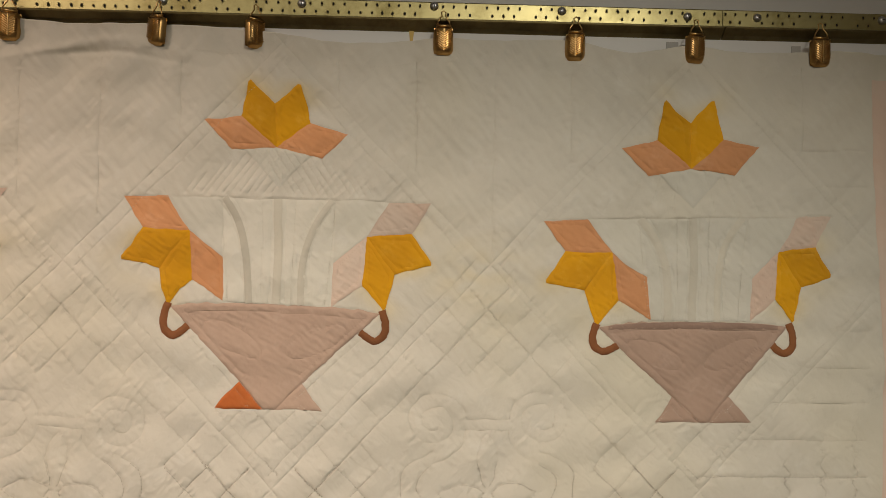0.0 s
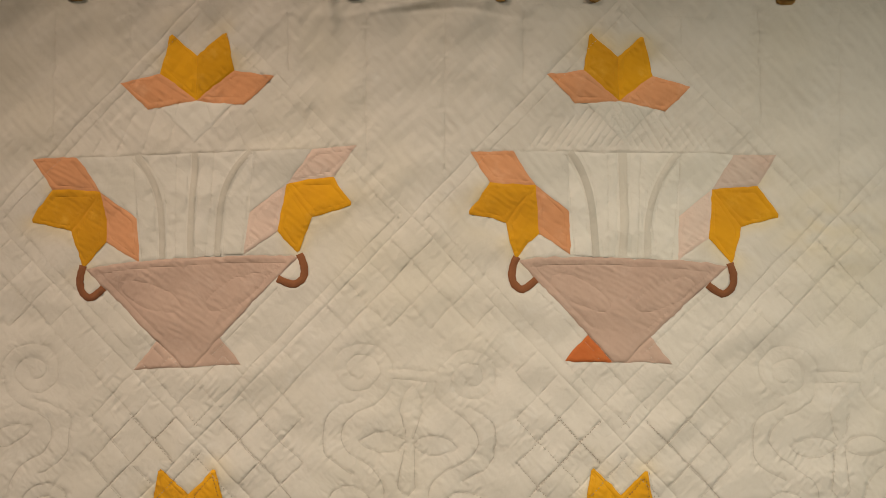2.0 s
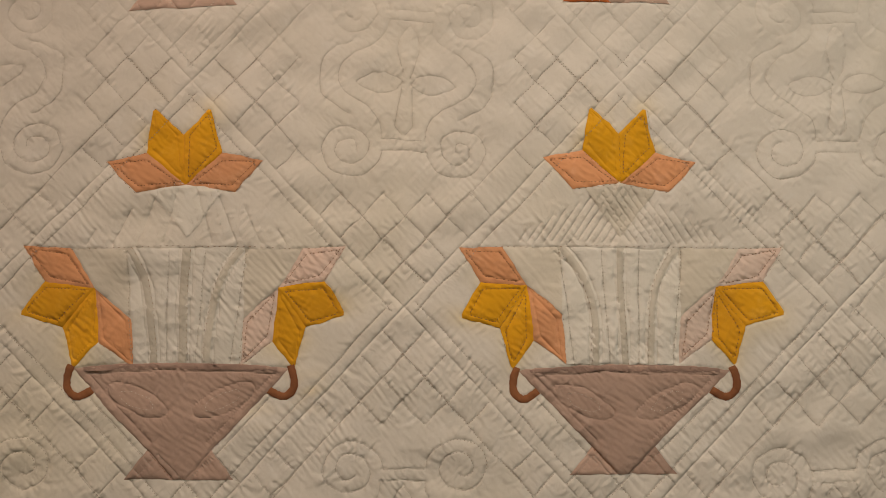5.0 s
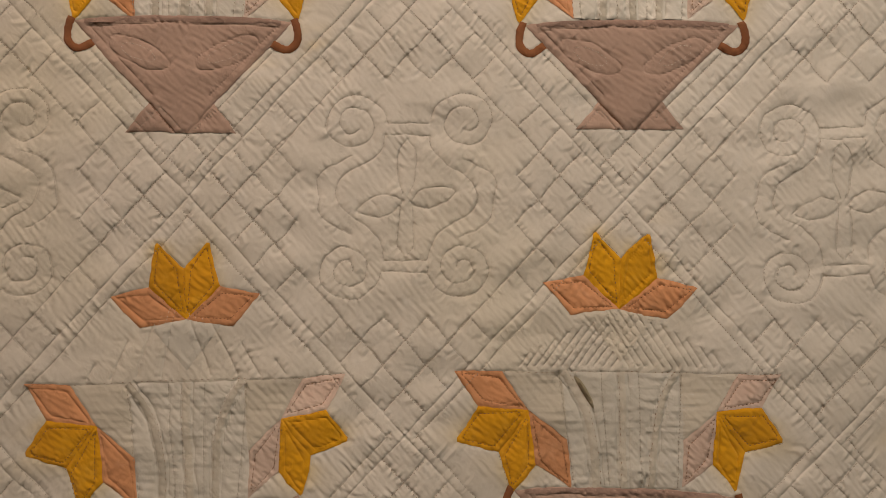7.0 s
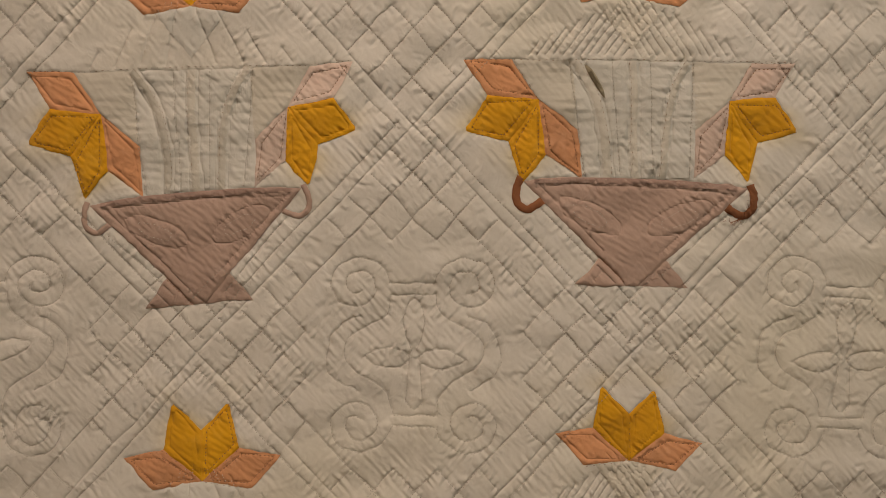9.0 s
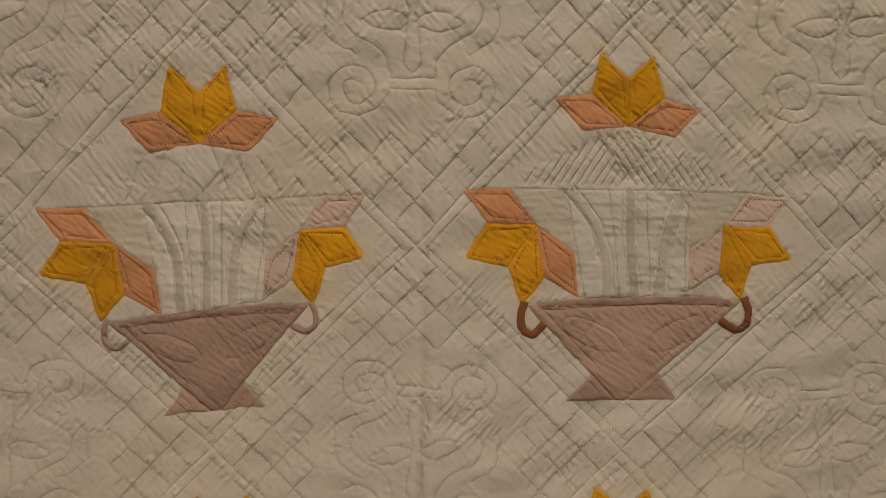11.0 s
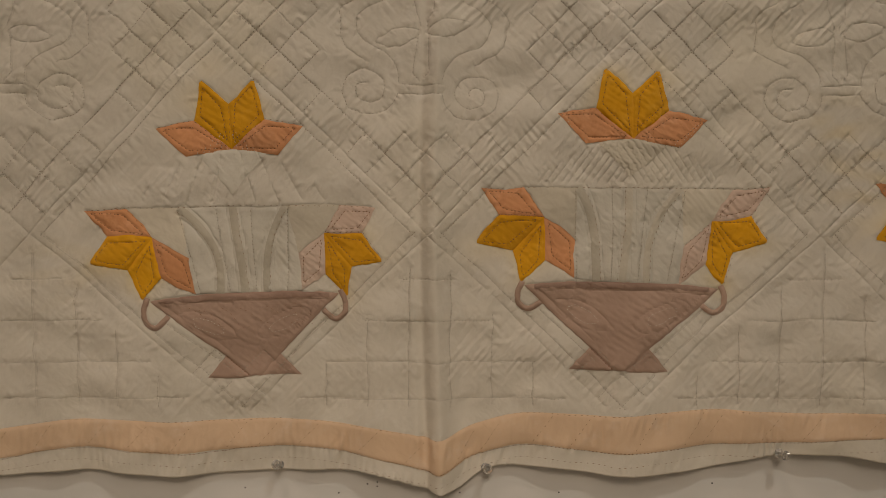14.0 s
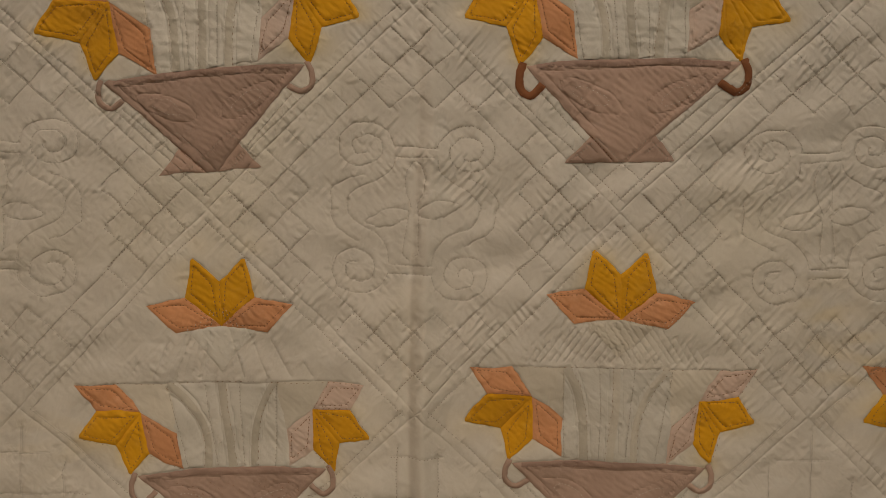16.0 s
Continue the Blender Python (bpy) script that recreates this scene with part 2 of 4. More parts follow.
wall_north = structure("wall_north", box(-3, 3, WALL_Y, WALL_Y + 0.15, 0, 3.6), WALL, "off-white painted gallery wall with scattered pin holes", "wall")
# unseen walls and ceiling, added to close the room for bounced light
structure("wall_south", box(-3, 3, -4.15, -4.0, 0, 3.6), WALL, "unseen off-white wall added to close the room", "wall")
structure("wall_west", box(-3.15, -3, -4.15, 0.18, 0, 3.6), WALL, "unseen off-white wall added to close the room", "wall")
structure("wall_east", box(3, 3.15, -4.15, 0.18, 0, 3.6), WALL, "unseen off-white wall added to close the room", "wall")
structure("floor", box(-3.15, 3.15, -4.15, 0.18, -0.1, 0), FLOOR, "unseen pale grey floor added to bounce light up", "floor")
structure("ceiling", box(-3.15, 3.15, -4.15, 0.18, 3.6, 3.7), WALL, "unseen off-white ceiling added to close the room", "ceiling")

# ---------------------------------------------------------------- quilt layout
# rows of blocks from the top: height, place of the middle column, spacing of the columns
ROW_Z = np.array([2.975, 2.465, 1.955, 1.432, 0.938, 0.503, 0.10])
MID_X = np.array([0.009, 0.009, 0.007, -0.001, 0.002, -0.008, -0.01])
PITCH = np.array([0.483, 0.483, 0.487, 0.473, 0.462, 0.425, 0.40])
ROW_I = np.arange(-1, 6)
X0, X1, Z0, Z1, STEP = -0.82, 0.76, 0.20, 2.76, 0.0016
NX, NZ = int((X1 - X0) / STEP) + 2, int((Z1 - Z0) / STEP) + 2


def lattice(u, v):
    """Block units (u columns to the right of the middle one, v rows down) to metres."""
    return np.stack([np.interp(v, ROW_I, MID_X) + u * np.interp(v, ROW_I, PITCH), np.interp(v, ROW_I, ROW_Z)], -1)


TOP_X = np.array([-1, -0.70, -0.62, -0.484, -0.385, -0.30, -0.2, -0.132, -0.023, 0.094, 0.179, 0.271, 0.349, 0.403, 0.487, 0.563, 0.637, 0.76])
TOP_Z = np.array([2.735, 2.735, 2.738, 2.734, 2.735, 2.740, 2.736, 2.737, 2.733, 2.720, 2.728, 2.726, 2.729, 2.716, 2.723, 2.718, 2.720, 2.717])
LOW_X = np.array([-1, -0.78, -0.679, -0.60, -0.497, -0.381, -0.284, -0.23, -0.204, -0.185, -0.161, -0.1, -0.008, 0.085, 0.165, 0.239, 0.32, 0.5, 0.76])
LOW_Z = np.array([0.25, 0.233, 0.239, 0.245, 0.239, 0.2435, 0.242, 0.229, 0.222, 0.226, 0.243, 0.248, 0.239, 0.246, 0.260, 0.260, 0.247, 0.25, 0.25])
BOR_X = np.array([-1, -0.678, -0.617, -0.496, -0.338, -0.24, -0.204, -0.17, -0.131, -0.008, 0.084, 0.176, 0.275, 0.76])
BOR_HI = np.array([0.292, 0.292, 0.301, 0.299, 0.300, 0.287, 0.282, 0.296, 0.306, 0.306, 0.312, 0.308, 0.309, 0.31])
BOR_LO = np.array([0.259, 0.259, 0.270, 0.2645, 0.270, 0.251, 0.244, 0.26, 0.271, 0.264, 0.272, 0.275, 0.281, 0.28])


def eased(x, xs, ys):
    """Smooth run through the given heights (cubic through each pair)."""
    x = np.asarray(x, float)
    s = np.gradient(ys, xs)
    i = np.clip(np.searchsorted(xs, x) - 1, 0, len(xs) - 2)
    h = xs[i + 1] - xs[i]
    t = np.clip((x - xs[i]) / h, 0, 1)
    return (2 * t**3 - 3 * t**2 + 1) * ys[i] + (t**3 - 2 * t**2 + t) * h * s[i] + (3 * t**2 - 2 * t**3) * ys[i + 1] + (t**3 - t**2) * h * s[i + 1]


# one basket block, metres from its middle: three flowers of four diamonds, and the basket
FLOWER_T = [(0, 108), (-52, 100), (-83, 133), (-40, 142), (-30, 190), (0, 161), (30, 190), (40, 142), (83, 133), (52, 100)]
FLOWER_L = [(-100, 5), (-126, 44), (-174, 44), (-151, 9), (-175, -26), (-131, -37), (-119, -79), (-94, -50), (-59, -74), (-62, -25)]
FLOWER_R = [(-x, z) for x, z in FLOWER_L]
BASKET = [(-114, -80), (114, -80), (34, -159), (58, -188), (-58, -188), (-34, -159)]
SAME = (1, 0, 0, 1, 0, 0)


class Block:
    def __init__(self, middle, top=SAME, left=SAME, right=SAME, bowl=SAME, bowl_cloth=None, handles=None, foot=None):
        self.mid, self.top, self.left, self.right, self.bowl = middle, top, left, right, bowl
        self.bowl_cloth, self.handles, self.foot = bowl_cloth or MAUVE, handles or (MAUVE, MAUVE), foot

    def put(self, pts, m):
        p = np.asarray(pts, float)
        return np.stack([self.mid[0] + (m[0] * p[:, 0] + m[1] * p[:, 1] + m[4]) / 1000, self.mid[1] + (m[2] * p[:, 0] + m[3] * p[:, 1] + m[5]) / 1000], -1)


BB, BM, MM = (BROWN, BROWN), (BROWN, MAUVE), (MAUVE, MAUVE)
BLOCKS = [
    Block((-0.483, 2.485), (1.07, 0.02, 0.05, 0.97, 1, 8), (1.09, -0.01, 0.03, 1.04, 3, 5), (1.05, 0.07, 0.09, 0.97, 2, 3), (1.07, 0.04, 0.06, 1.10, 2, 14), BLUSH, BB),
    Block((0.009, 2.487), (0.99, -0.05, -0.09, 0.95, 2, 8), (1.03, 0.04, 0.02, 1.02, 3, 11), (1.01, -0.03, 0, 1.02, 0, 4), (1.04, 0.05, -0.03, 1.04, 3, 8), BLUSH, BB, RUST),
    Block((0.483, 2.474), (0.97, -0.03, 0.02, 1.00, 5, -2), (1.06, -0.02, 0.06, 1.01, 16, 9), (0.84, -0.01, 0.04, 1.00, 20, 2), (0.96, -0.11, 0.01, 1.01, -5, 4), MAUVE, BB),
    Block((-0.483, 1.971), (1.06, -0.06, 0.01, 1.07, 7, 5), (1.11, 0.03, -0.06, 1.09, 12, -7), (1.01, 0.01, 0.05, 1.09, 5, -5), (1.05, 0.01, 0, 1.14, -1, 6), MAUVE, BB),
    Block((0.007, 1.978), (1.03, -0.03, -0.03, 1.06, 2, 2), (1.01, -0.03, 0.02, 1.12, -5, -2), (1.04, -0.03, 0.04, 1.06, 0, -9), (1.03, 0.02, 0.01, 1.06, 4, -8), MAUVE, BB),
    Block((-0.473, 1.438), (0.98, -0.07, 0.03, 1.05, 4, 7), (1.07, -0.03, -0.02, 1.11, 8, -4), (0.97, -0.06, 0.12, 1.04, 5, -4), (1.00, -0.04, 0.09, 1.07, 0, 1), MAUVE, MM),
    Block((-0.001, 1.455), (1.02, 0.03, -0.03, 1.05, -5, 5), (1.09, -0.03, 0.01, 1.09, 9, 3), (0.98, -0.04, 0, 1.06, 8, 2), (1.07, 0.03, -0.03, 1.02, 8, -2), MAUVE, BB),
    Block((-0.460, 0.942), (1.02, -0.03, 0.03, 1.05, 2, -9), (1.11, -0.08, 0.05, 1.01, 20, -3), (0.94, 0.02, 0.02, 0.96, 13, 6), (0.94, -0.07, 0.10, 0.96, 5, -2), MAUVE, MM),
    Block((0.002, 0.966), (0.97, -0.03, -0.06, 0.98, 3, -1), (1.05, -0.05, 0.06, 1.03, 6, -1), (0.98, -0.01, -0.10, 0.96, 6, 5), (1.02, 0.13, 0.03, 0.97, 18, -8), MAUVE, BB),
    Block((-0.429, 0.508), (0.94, -0.06, 0.02, 0.91, 6, -12), (0.96, -0.07, 0.05, 0.81, 10, -7), (0.81, -0.11, -0.07, 0.82, 17, 0), (0.89, -0.09, 0.04, 0.80, 4, -9), MAUVE, MM),
    Block((-0.008, 0.518), (0.97, -0.02, -0.04, 0.92, 10, -11), (0.96, 0.08, 0.02, 0.84, 9, 2), (0.82, 0.02, 0.05, 0.84, 13, -9), (0.93, 0.03, -0.02, 0.84, 1, -4), MAUVE, MM),
]
for row in (2, 3, 4):
    BLOCKS.append(Block(tuple(lattice(1, row - 1) + np.array((0, 0.02))), handles=BM))
LOW = (0.95, 0, 0, 0.86, 0, -4)
BLOCKS.append(Block((0.428, 0.525), LOW, LOW, LOW, LOW, handles=MM))

# ---------------------------------------------------------------- stitched lines
rng = np.random.default_rng(5)
QUILTING, SCROLLS, SIDES, SEAMS, DARK_LINES, FINE_DARK, GROOVES, FLAT = [], [], [], [], [], [], [], []


def line(points, store=None):
    p = np.asarray(points, float)
    if store is not SEAMS:
        # sewn by hand: never quite straight
        run = np.concatenate([[0], np.cumsum(np.linalg.norm(np.diff(p, axis=0), axis=1))])
        n = max(2, int(run[-1] / 0.018) + 1, len(p))
        t = np.unique(np.concatenate([run, np.linspace(0, run[-1], n)]))
        p = np.stack([np.interp(t, run, p[:, 0]), np.interp(t, run, p[:, 1])], -1)
        w = rng.normal(0, 0.0014, (len(p) + 4, 2))
        p = p + (w[:-4] + 2 * w[1:-3] + 3 * w[2:-2] + 2 * w[3:-1] + w[4:]) / 9 * 1.0
    (QUILTING if store is None else store).append(p)


def lattice_line(u0, v0, u1, v1, store=None):
    n = max(2, int(math.hypot(u1 - u0, v1 - v0) * 12))
    t = np.linspace(0, 1, n)
    line(lattice(u0 + (u1 - u0) * t, v0 + (v1 - v0) * t), store)


def smooth_run(points, n=26):
    """A curve through the given points."""
    p = np.asarray(points, float)
    k = np.concatenate([[0], np.cumsum(np.linalg.norm(np.diff(p, axis=0), axis=1))])
    t = np.linspace(0, k[-1], n)
    return np.stack([eased(t, k, p[:, 0]), eased(t, k, p[:, 1])], -1)


def scroll(u, v):
    """The scroll in the middle of a plain block: four spirals joined by short double bars, a wavy double band down each side, and a flower of three leaves on a stem."""
    o = lattice(u, v)
    s = np.array((np.interp(v, ROW_I, PITCH) / 0.487, (np.interp(v - 0.5, ROW_I, ROW_Z) - np.interp(v + 0.5, ROW_I, ROW_Z)) / 0.515)) * (0.000655, 0.000635)
    lean = radians(rng.uniform(-4, 4))
    turn = np.array(((math.cos(lean), -math.sin(lean)), (math.sin(lean), math.cos(lean))))

    def sewn(points):
        line(o + (np.asarray(points, float) @ turn.T) * s, SCROLLS)

    for sx in (-1, 1):
        for sz in (-1, 1):
            c = np.array((95 + rng.normal(0, 4), 124 + rng.normal(0, 4)))
            turns = rng.uniform(1.75, 2.15)
            a = np.linspace(0, turns * 2 * math.pi, 46)
            r = 58 * (1 - a / (2 * math.pi) * rng.uniform(0.38, 0.44))
            r = np.maximum(r, 6)
            sewn(np.stack([sx * (c[0] - r * np.cos(a)), sz * (c[1] + r * 0.96 * np.sin(a))], -1))
            for h in (127, 108):
                sewn([(sx * 38, sz * h), (sx * 20, sz * (h - 1)), (0, sz * h)])
        j = lambda: rng.normal(0, 3)
        sewn(smooth_run([(sx * 92, 69), (sx * 126, 54), (sx * (146 + j()), 36), (sx * 149, 2), (sx * (146 + j()), -30), (sx * 124, -49), (sx * 94, -66)]))
        sewn(smooth_run([(sx * 38, 108), (sx * 42, 84), (sx * 66, 60), (sx * 98, 42), (sx * (117 + j()), 24), (sx * 120, 0), (sx * (106 + j()), -24), (sx * 68, -48), (sx * 43, -76), (sx * 38, -106)]))
        t = np.linspace(0, 1, 15)
        tilt = (0.10 + 0.20 * math.sin(4 * u + 3 * v)) * sx
        for side in (-1, 1):
            leaf = np.stack([sx * (6 + 80 * t), side * 18 * np.sin(math.pi * t) ** 0.7 * (1.15 - 0.3 * t)], -1)
            sewn(leaf + np.stack([0 * t, tilt * 80 * t - 6], -1))
        sewn(smooth_run([(sx * 4, 4), (sx * 14, 34), (sx * 17, 66), (sx * 9, 92), (0, 100)], 15))
        sewn([(sx * 9, -12), (sx * 12, -50), (sx * 15, -84), (sx * 3, -98)])


def hatch_diamond(u, v, n, keep):
    """Lines both ways across the diamond block at (u, v); keep(a, b) tells which of the n x n cells are sewn round, a and b being -0.5 to 0.5 along its sides."""
    mids = -0.5 + (np.arange(n) + 0.5) / n
    for k in range(1, n):
        c = -0.5 + k / n
        for way in (0, 1):
            sewn = [any(keep(*((c + d, m) if way else (m, c + d))) for d in (-0.5 / n, 0.5 / n)) for m in mids] + [False]
            start = None
            for i, on in enumerate(sewn):
                if on and start is None:
                    start = i
                elif not on and start is not None:
                    w = np.linspace(-0.5 + start / n, -0.5 + i / n, 3 * (i - start) + 1)
                    a, b = (c + 0 * w, w) if way else (w, c + 0 * w)
                    line(lattice(u + (a + b) / 2, v + (b - a) / 2))
                    start = None


# the sides of all blocks: the seam, and a line sewn just inside each basket block
for k in range(-6, 8):
    for way in (1, -1):
        lo, hi = -0.75, 5.0
        u0 = k + 0.5 - way * lo
        lattice_line(u0, lo, u0 + way * (lo - hi), hi, SIDES)
for u in (-1, 0, 1):
    for v in range(5):
        e = 0.464 + rng.normal(0, 0.004)
        w = np.linspace(-0.48, 0.48, 15)
        for a, b in ((e + 0 * w, w), (-e + 0 * w, w), (w, e + 0 * w), (w, -e + 0 * w)):
            line(lattice(u + (a + b) / 2, v + (b - a) / 2))
for u in (-1.5, -0.5, 0.5):
    for v in (0.5, 1.5, 2.5, 3.5):
        scroll(u, v)
        w = np.linspace(-0.5, 0.5, 14)
        for c in (-0.4, 0.4):
            line(lattice(u + (c + w) / 2, v + (w - c) / 2)), line(lattice(u + (c + w) / 2, v + (c - w) / 2))
        hatch_diamond(u, v, 10, lambda a, b: abs(a + b) > 0.57 or abs(b - a) > 0.57)
# half blocks along the edges: upright grid
for c in np.arange(-0.96, 0.70, 0.045):
    for z_lo, z_hi in ((0.315, 0.5), (2.48, 2.70)):
        if z_hi > 1 and int((c + 2) / 0.045) % 2:
            continue
        run = []
        for z in np.linspace(z_lo, z_hi, 30):
            r = (2.465, 0.503)[z_hi < 1]
            u = (c - np.interp(z, ROW_Z[::-1], MID_X[::-1])) / np.interp(z, ROW_Z[::-1], PITCH[::-1])
            du = abs((u + 0.5) % 1 - 0.5)
            dv = (z - r) / 0.51 * (1 if z > r else -1.12)
            if du + dv > 0.52:
                run.append((c, z))
        if len(run) > 2:
            line(run)
for z in (0.325, 0.365, 0.41, 0.455):
    r = (2.465, 0.503)[z < 1]
    run = []
    for c in np.arange(-0.97, 0.695, 0.01):
        u = (c - np.interp(z, ROW_Z[::-1], MID_X[::-1])) / np.interp(z, ROW_Z[::-1], PITCH[::-1])
        du = abs((u + 0.5) % 1 - 0.5)
        if du + abs(z - r) / (0.51 if z > r else 0.455) > 0.52:
            run.append((c, z))
        else:
            if len(run) > 2:
                line(run)
            run = []
for z in np.arange(0.42, 2.62, 0.042):
    run = [(c, z) for c in np.arange(0.50, 0.695, 0.01) if (c - 0.483) / 0.48 + abs((np.interp(-z, -ROW_Z, ROW_I) + 0.5) % 1 - 0.5) > 0.5]
    if len(run) > 2:
        line(run)
# upright zigzags through the half blocks along the side
for c, wide in ((0.592, 0.009), (0.634, 0.008), (0.672, 0.007)):
    for row in ROW_Z[1:6]:
        tall = max(0.0, (c - 0.50) / 0.48) * 0.5
        zs = np.arange(row - 0.26 - tall * 0.5, row - 0.26 + tall * 0.5, 0.0105)
        if len(zs) > 3:
            line(np.stack([c + wide * (np.arange(len(zs)) % 2), zs], -1))
# peach border: slanting lines
for c in np.arange(-0.95, 0.7, 0.05):
    c += rng.normal(0, 0.012)
    line([(c, eased(c, BOR_X, BOR_LO) + 0.002), (c + 0.024, eased(c + 0.024, BOR_X, BOR_HI) - 0.002)], FINE_DARK)


def shrunk(poly, d):
    """The outline of a convex patch, d metres further in."""
    c = poly.mean(0)
    r = np.linalg.norm(poly - c, axis=1, keepdims=True)
    return c + (poly - c) * np.clip(1 - 1.5 * d / r, 0.1, 1)


PATCHES = []  # name, outline, cloth, label, height above the ground cloth, block


EDGES = {}


def ragged(poly, amount=0.0006, step=0.005):
    """Hand-cut outline: points along each side, slightly uneven; patches that share a side share its points."""
    out = []
    for a, b in zip(poly, np.roll(poly, -1, 0)):
        ka, kb = tuple(np.round(a, 5)), tuple(np.round(b, 5))
        key = min(ka, kb), max(ka, kb)
        if key not in EDGES:
            p, q = np.array(key[0]), np.array(key[1])
            n = max(1, int(np.linalg.norm(q - p) / step))
            d = (q - p) / max(np.linalg.norm(q - p), 1e-6)
            t = np.arange(1, n) / n
            off = rng.normal(0, amount * 0.4, n - 1) + np.sin(math.pi * t) * (rng.normal(0, 0.0007) + 0.0004 * np.sin(rng.uniform(0, 6) + 9 * t))
            EDGES[key] = p + np.outer(t, q - p) + np.outer(off, (d[1], -d[0]))
        run = EDGES[key]
        out.append(a)
        out.extend(run if ka <= kb else run[::-1])
    return np.array(out)


for b in BLOCKS:
    T, L, R, K = b.put(FLOWER_T, b.top), b.put(FLOWER_L, b.left), b.put(FLOWER_R, b.right), b.put(BASKET, b.bowl)
    u = (K[1] - K[0]) / np.linalg.norm(K[1] - K[0])
    up = np.array((-u[1], u[0]))
    size = np.linalg.norm(K[1] - K[0])
    rim = lambda t: K[0] + (K[1] - K[0]) * t + up * 0.026 * size * (1 - abs(2 * t - 1) ** 3)
    # field behind the stems, with its upper seam
    field = np.array([L[1], *[L[1] + (R[1] - L[1]) * t for t in (0.25, 0.5, 0.75)], R[1], R[0], R[9], R[8], rim(0.5), L[8], L[9], L[0]])
    PATCHES.append(("stem_panel", ragged(field), PANEL, "", 0.0004, b))
    PATCHES.append(("corner_panel", ragged(np.array([L[1], L[1] + (R[1] - L[1]) * 0.25, L[9], L[0]])), PANEL if b.mid[1] > 2.2 else CORNER, "", 0.0007, b))
    PATCHES.append(("corner_panel", ragged(np.array([L[1] + (R[1] - L[1]) * 0.75, R[1], R[0], R[9]])), PANEL if b.mid[1] > 2.2 else CORNER, "", 0.0007, b))
    line(np.array([L[2], L[1], R[1], R[2]]), SEAMS)
    line(np.array([L[2], L[1], (L[1] + R[1]) / 2 + (0, 0.002), R[1], R[2]]), FINE_DARK)
    # small triangle under the top flower
    tri = np.array([T[1] * 0.75 + T[0] * 0.25, T[0], T[9] * 0.75 + T[0] * 0.25, (L[1] + R[1]) / 2 + np.array((0, 0.012))])
    PATCHES.append(("triangle_patch", ragged(tri), CORNER if abs(b.mid[0]) < 0.1 and b.mid[1] < 2.2 else PANEL, "", 0.0007, b))
    line(tri[[0, 3]], FLAT), line(tri[[2, 3]], FLAT)
    # stems
    for lo, hi, bend in ((0.37, 0.25, 1), (0.5, 0.5, 0), (0.62, 0.74, 1)):
        p, q = rim(lo), L[1] + (R[1] - L[1]) * hi
        t = np.linspace(0, 1, 14)
        run = p + np.outer(t, q - p) + np.outer((t**3.2 - t) * bend * 0.95, ((q - p)[0], 0)) + np.outer(np.sin(t * 5 + rng.uniform(0, 6)) * 0.0012, (1, 0))
        w = 0.0042 + rng.uniform(-0.0006, 0.0006)
        d = np.gradient(run, axis=0)
        d /= np.linalg.norm(d, axis=1, keepdims=True)
        side = np.stack([d[:, 1], -d[:, 0]], -1) * w
        PATCHES.append(("stem", np.vstack([run + side, (run - side)[::-1]]), PALE_STEM if b.mid[1] > 2.2 else STEM, "", 0.0009, b))
        line(run + side, SEAMS), line(run - side, SEAMS)
        line(run + side * rng.choice((-1, 1)), FINE_DARK)
        line(run + side * 1.7, GROOVES), line(run - side * 1.7, GROOVES)
    for t0 in (0.24, 0.76):
        q = L[1] + (R[1] - L[1]) * t0
        line(np.array([q, rim(0.27 if t0 < 0.5 else 0.73)]))
    for k, off in enumerate((0.43, 0.57)):
        line(np.array([rim(off), L[1] + (R[1] - L[1]) * (0.42 if k == 0 else 0.58)]))
    for F, kinds in ((T, "oyyo"), (L, "oyyo"), (R, "pyyp")):
        order = [(0, 1, 2, 3), (0, 3, 4, 5), (0, 5, 6, 7), (0, 7, 8, 9)]
        for kind, idx in zip(kinds, order):
            poly = np.array([F[i] for i in idx])
            if kind == "y":
                # blunt tip
                tip = poly[2]
                poly = np.array([poly[0], poly[1], tip + (poly[1] - tip) * 0.09, tip + (poly[3] - tip) * 0.06, poly[3]])
            name, mat = {"o": ("apricot_petal", ORANGE), "y": ("yellow_petal", YELLOW), "p": ("pink_petal", PINK)}[kind]
            PATCHES.append((name, ragged(poly), mat, "", 0.0009 if kind == "y" else 0.0007, b))
            inner = shrunk(poly, 0.0052)
            line(np.vstack([inner, inner[:1]]), GROOVES if b.mid[1] > 2.2 or rng.uniform() < (0.3 if b.mid[1] > 0.7 else 0.15) else DARK_LINES)
            line(np.vstack([poly, poly[:1]]), SEAMS)
            if b.mid[1] < 2.2 and rng.uniform() < 0.7:
                side = rng.integers(0, len(poly))
                line(np.roll(poly, -side, 0)[:3], FINE_DARK)
    mid_l, mid_r = K[4] * 0.55 + K[3] * 0.45, K[4] * 0.44 + K[3] * 0.56
    bowl = np.array([K[0], *[rim(t) for t in np.linspace(0.06, 0.94, 14)], K[1], K[2], mid_r, mid_l, K[5]])
    foot_l = np.array([K[5], mid_l, K[4]])
    foot_r = np.array([K[2], K[3], mid_r])
    PATCHES.append(("basket_bowl", ragged(bowl, 0.0008), b.bowl_cloth, "", 0.0010, b))
    # shadow of the rim's seam allowance, put into a darker strip
    if b.bowl_cloth is MAUVE:
        ts = np.linspace(0.05, 0.95, 15)
        band = np.vstack([[rim(t) - up * 0.0002 for t in ts], [rim(t) - up * (0.0015 + 0.0065 * math.sin(math.pi * t) ** 0.4) for t in ts[::-1]]])
        PATCHES.append(("rim_band", band, RIM, "", 0.0016, b))
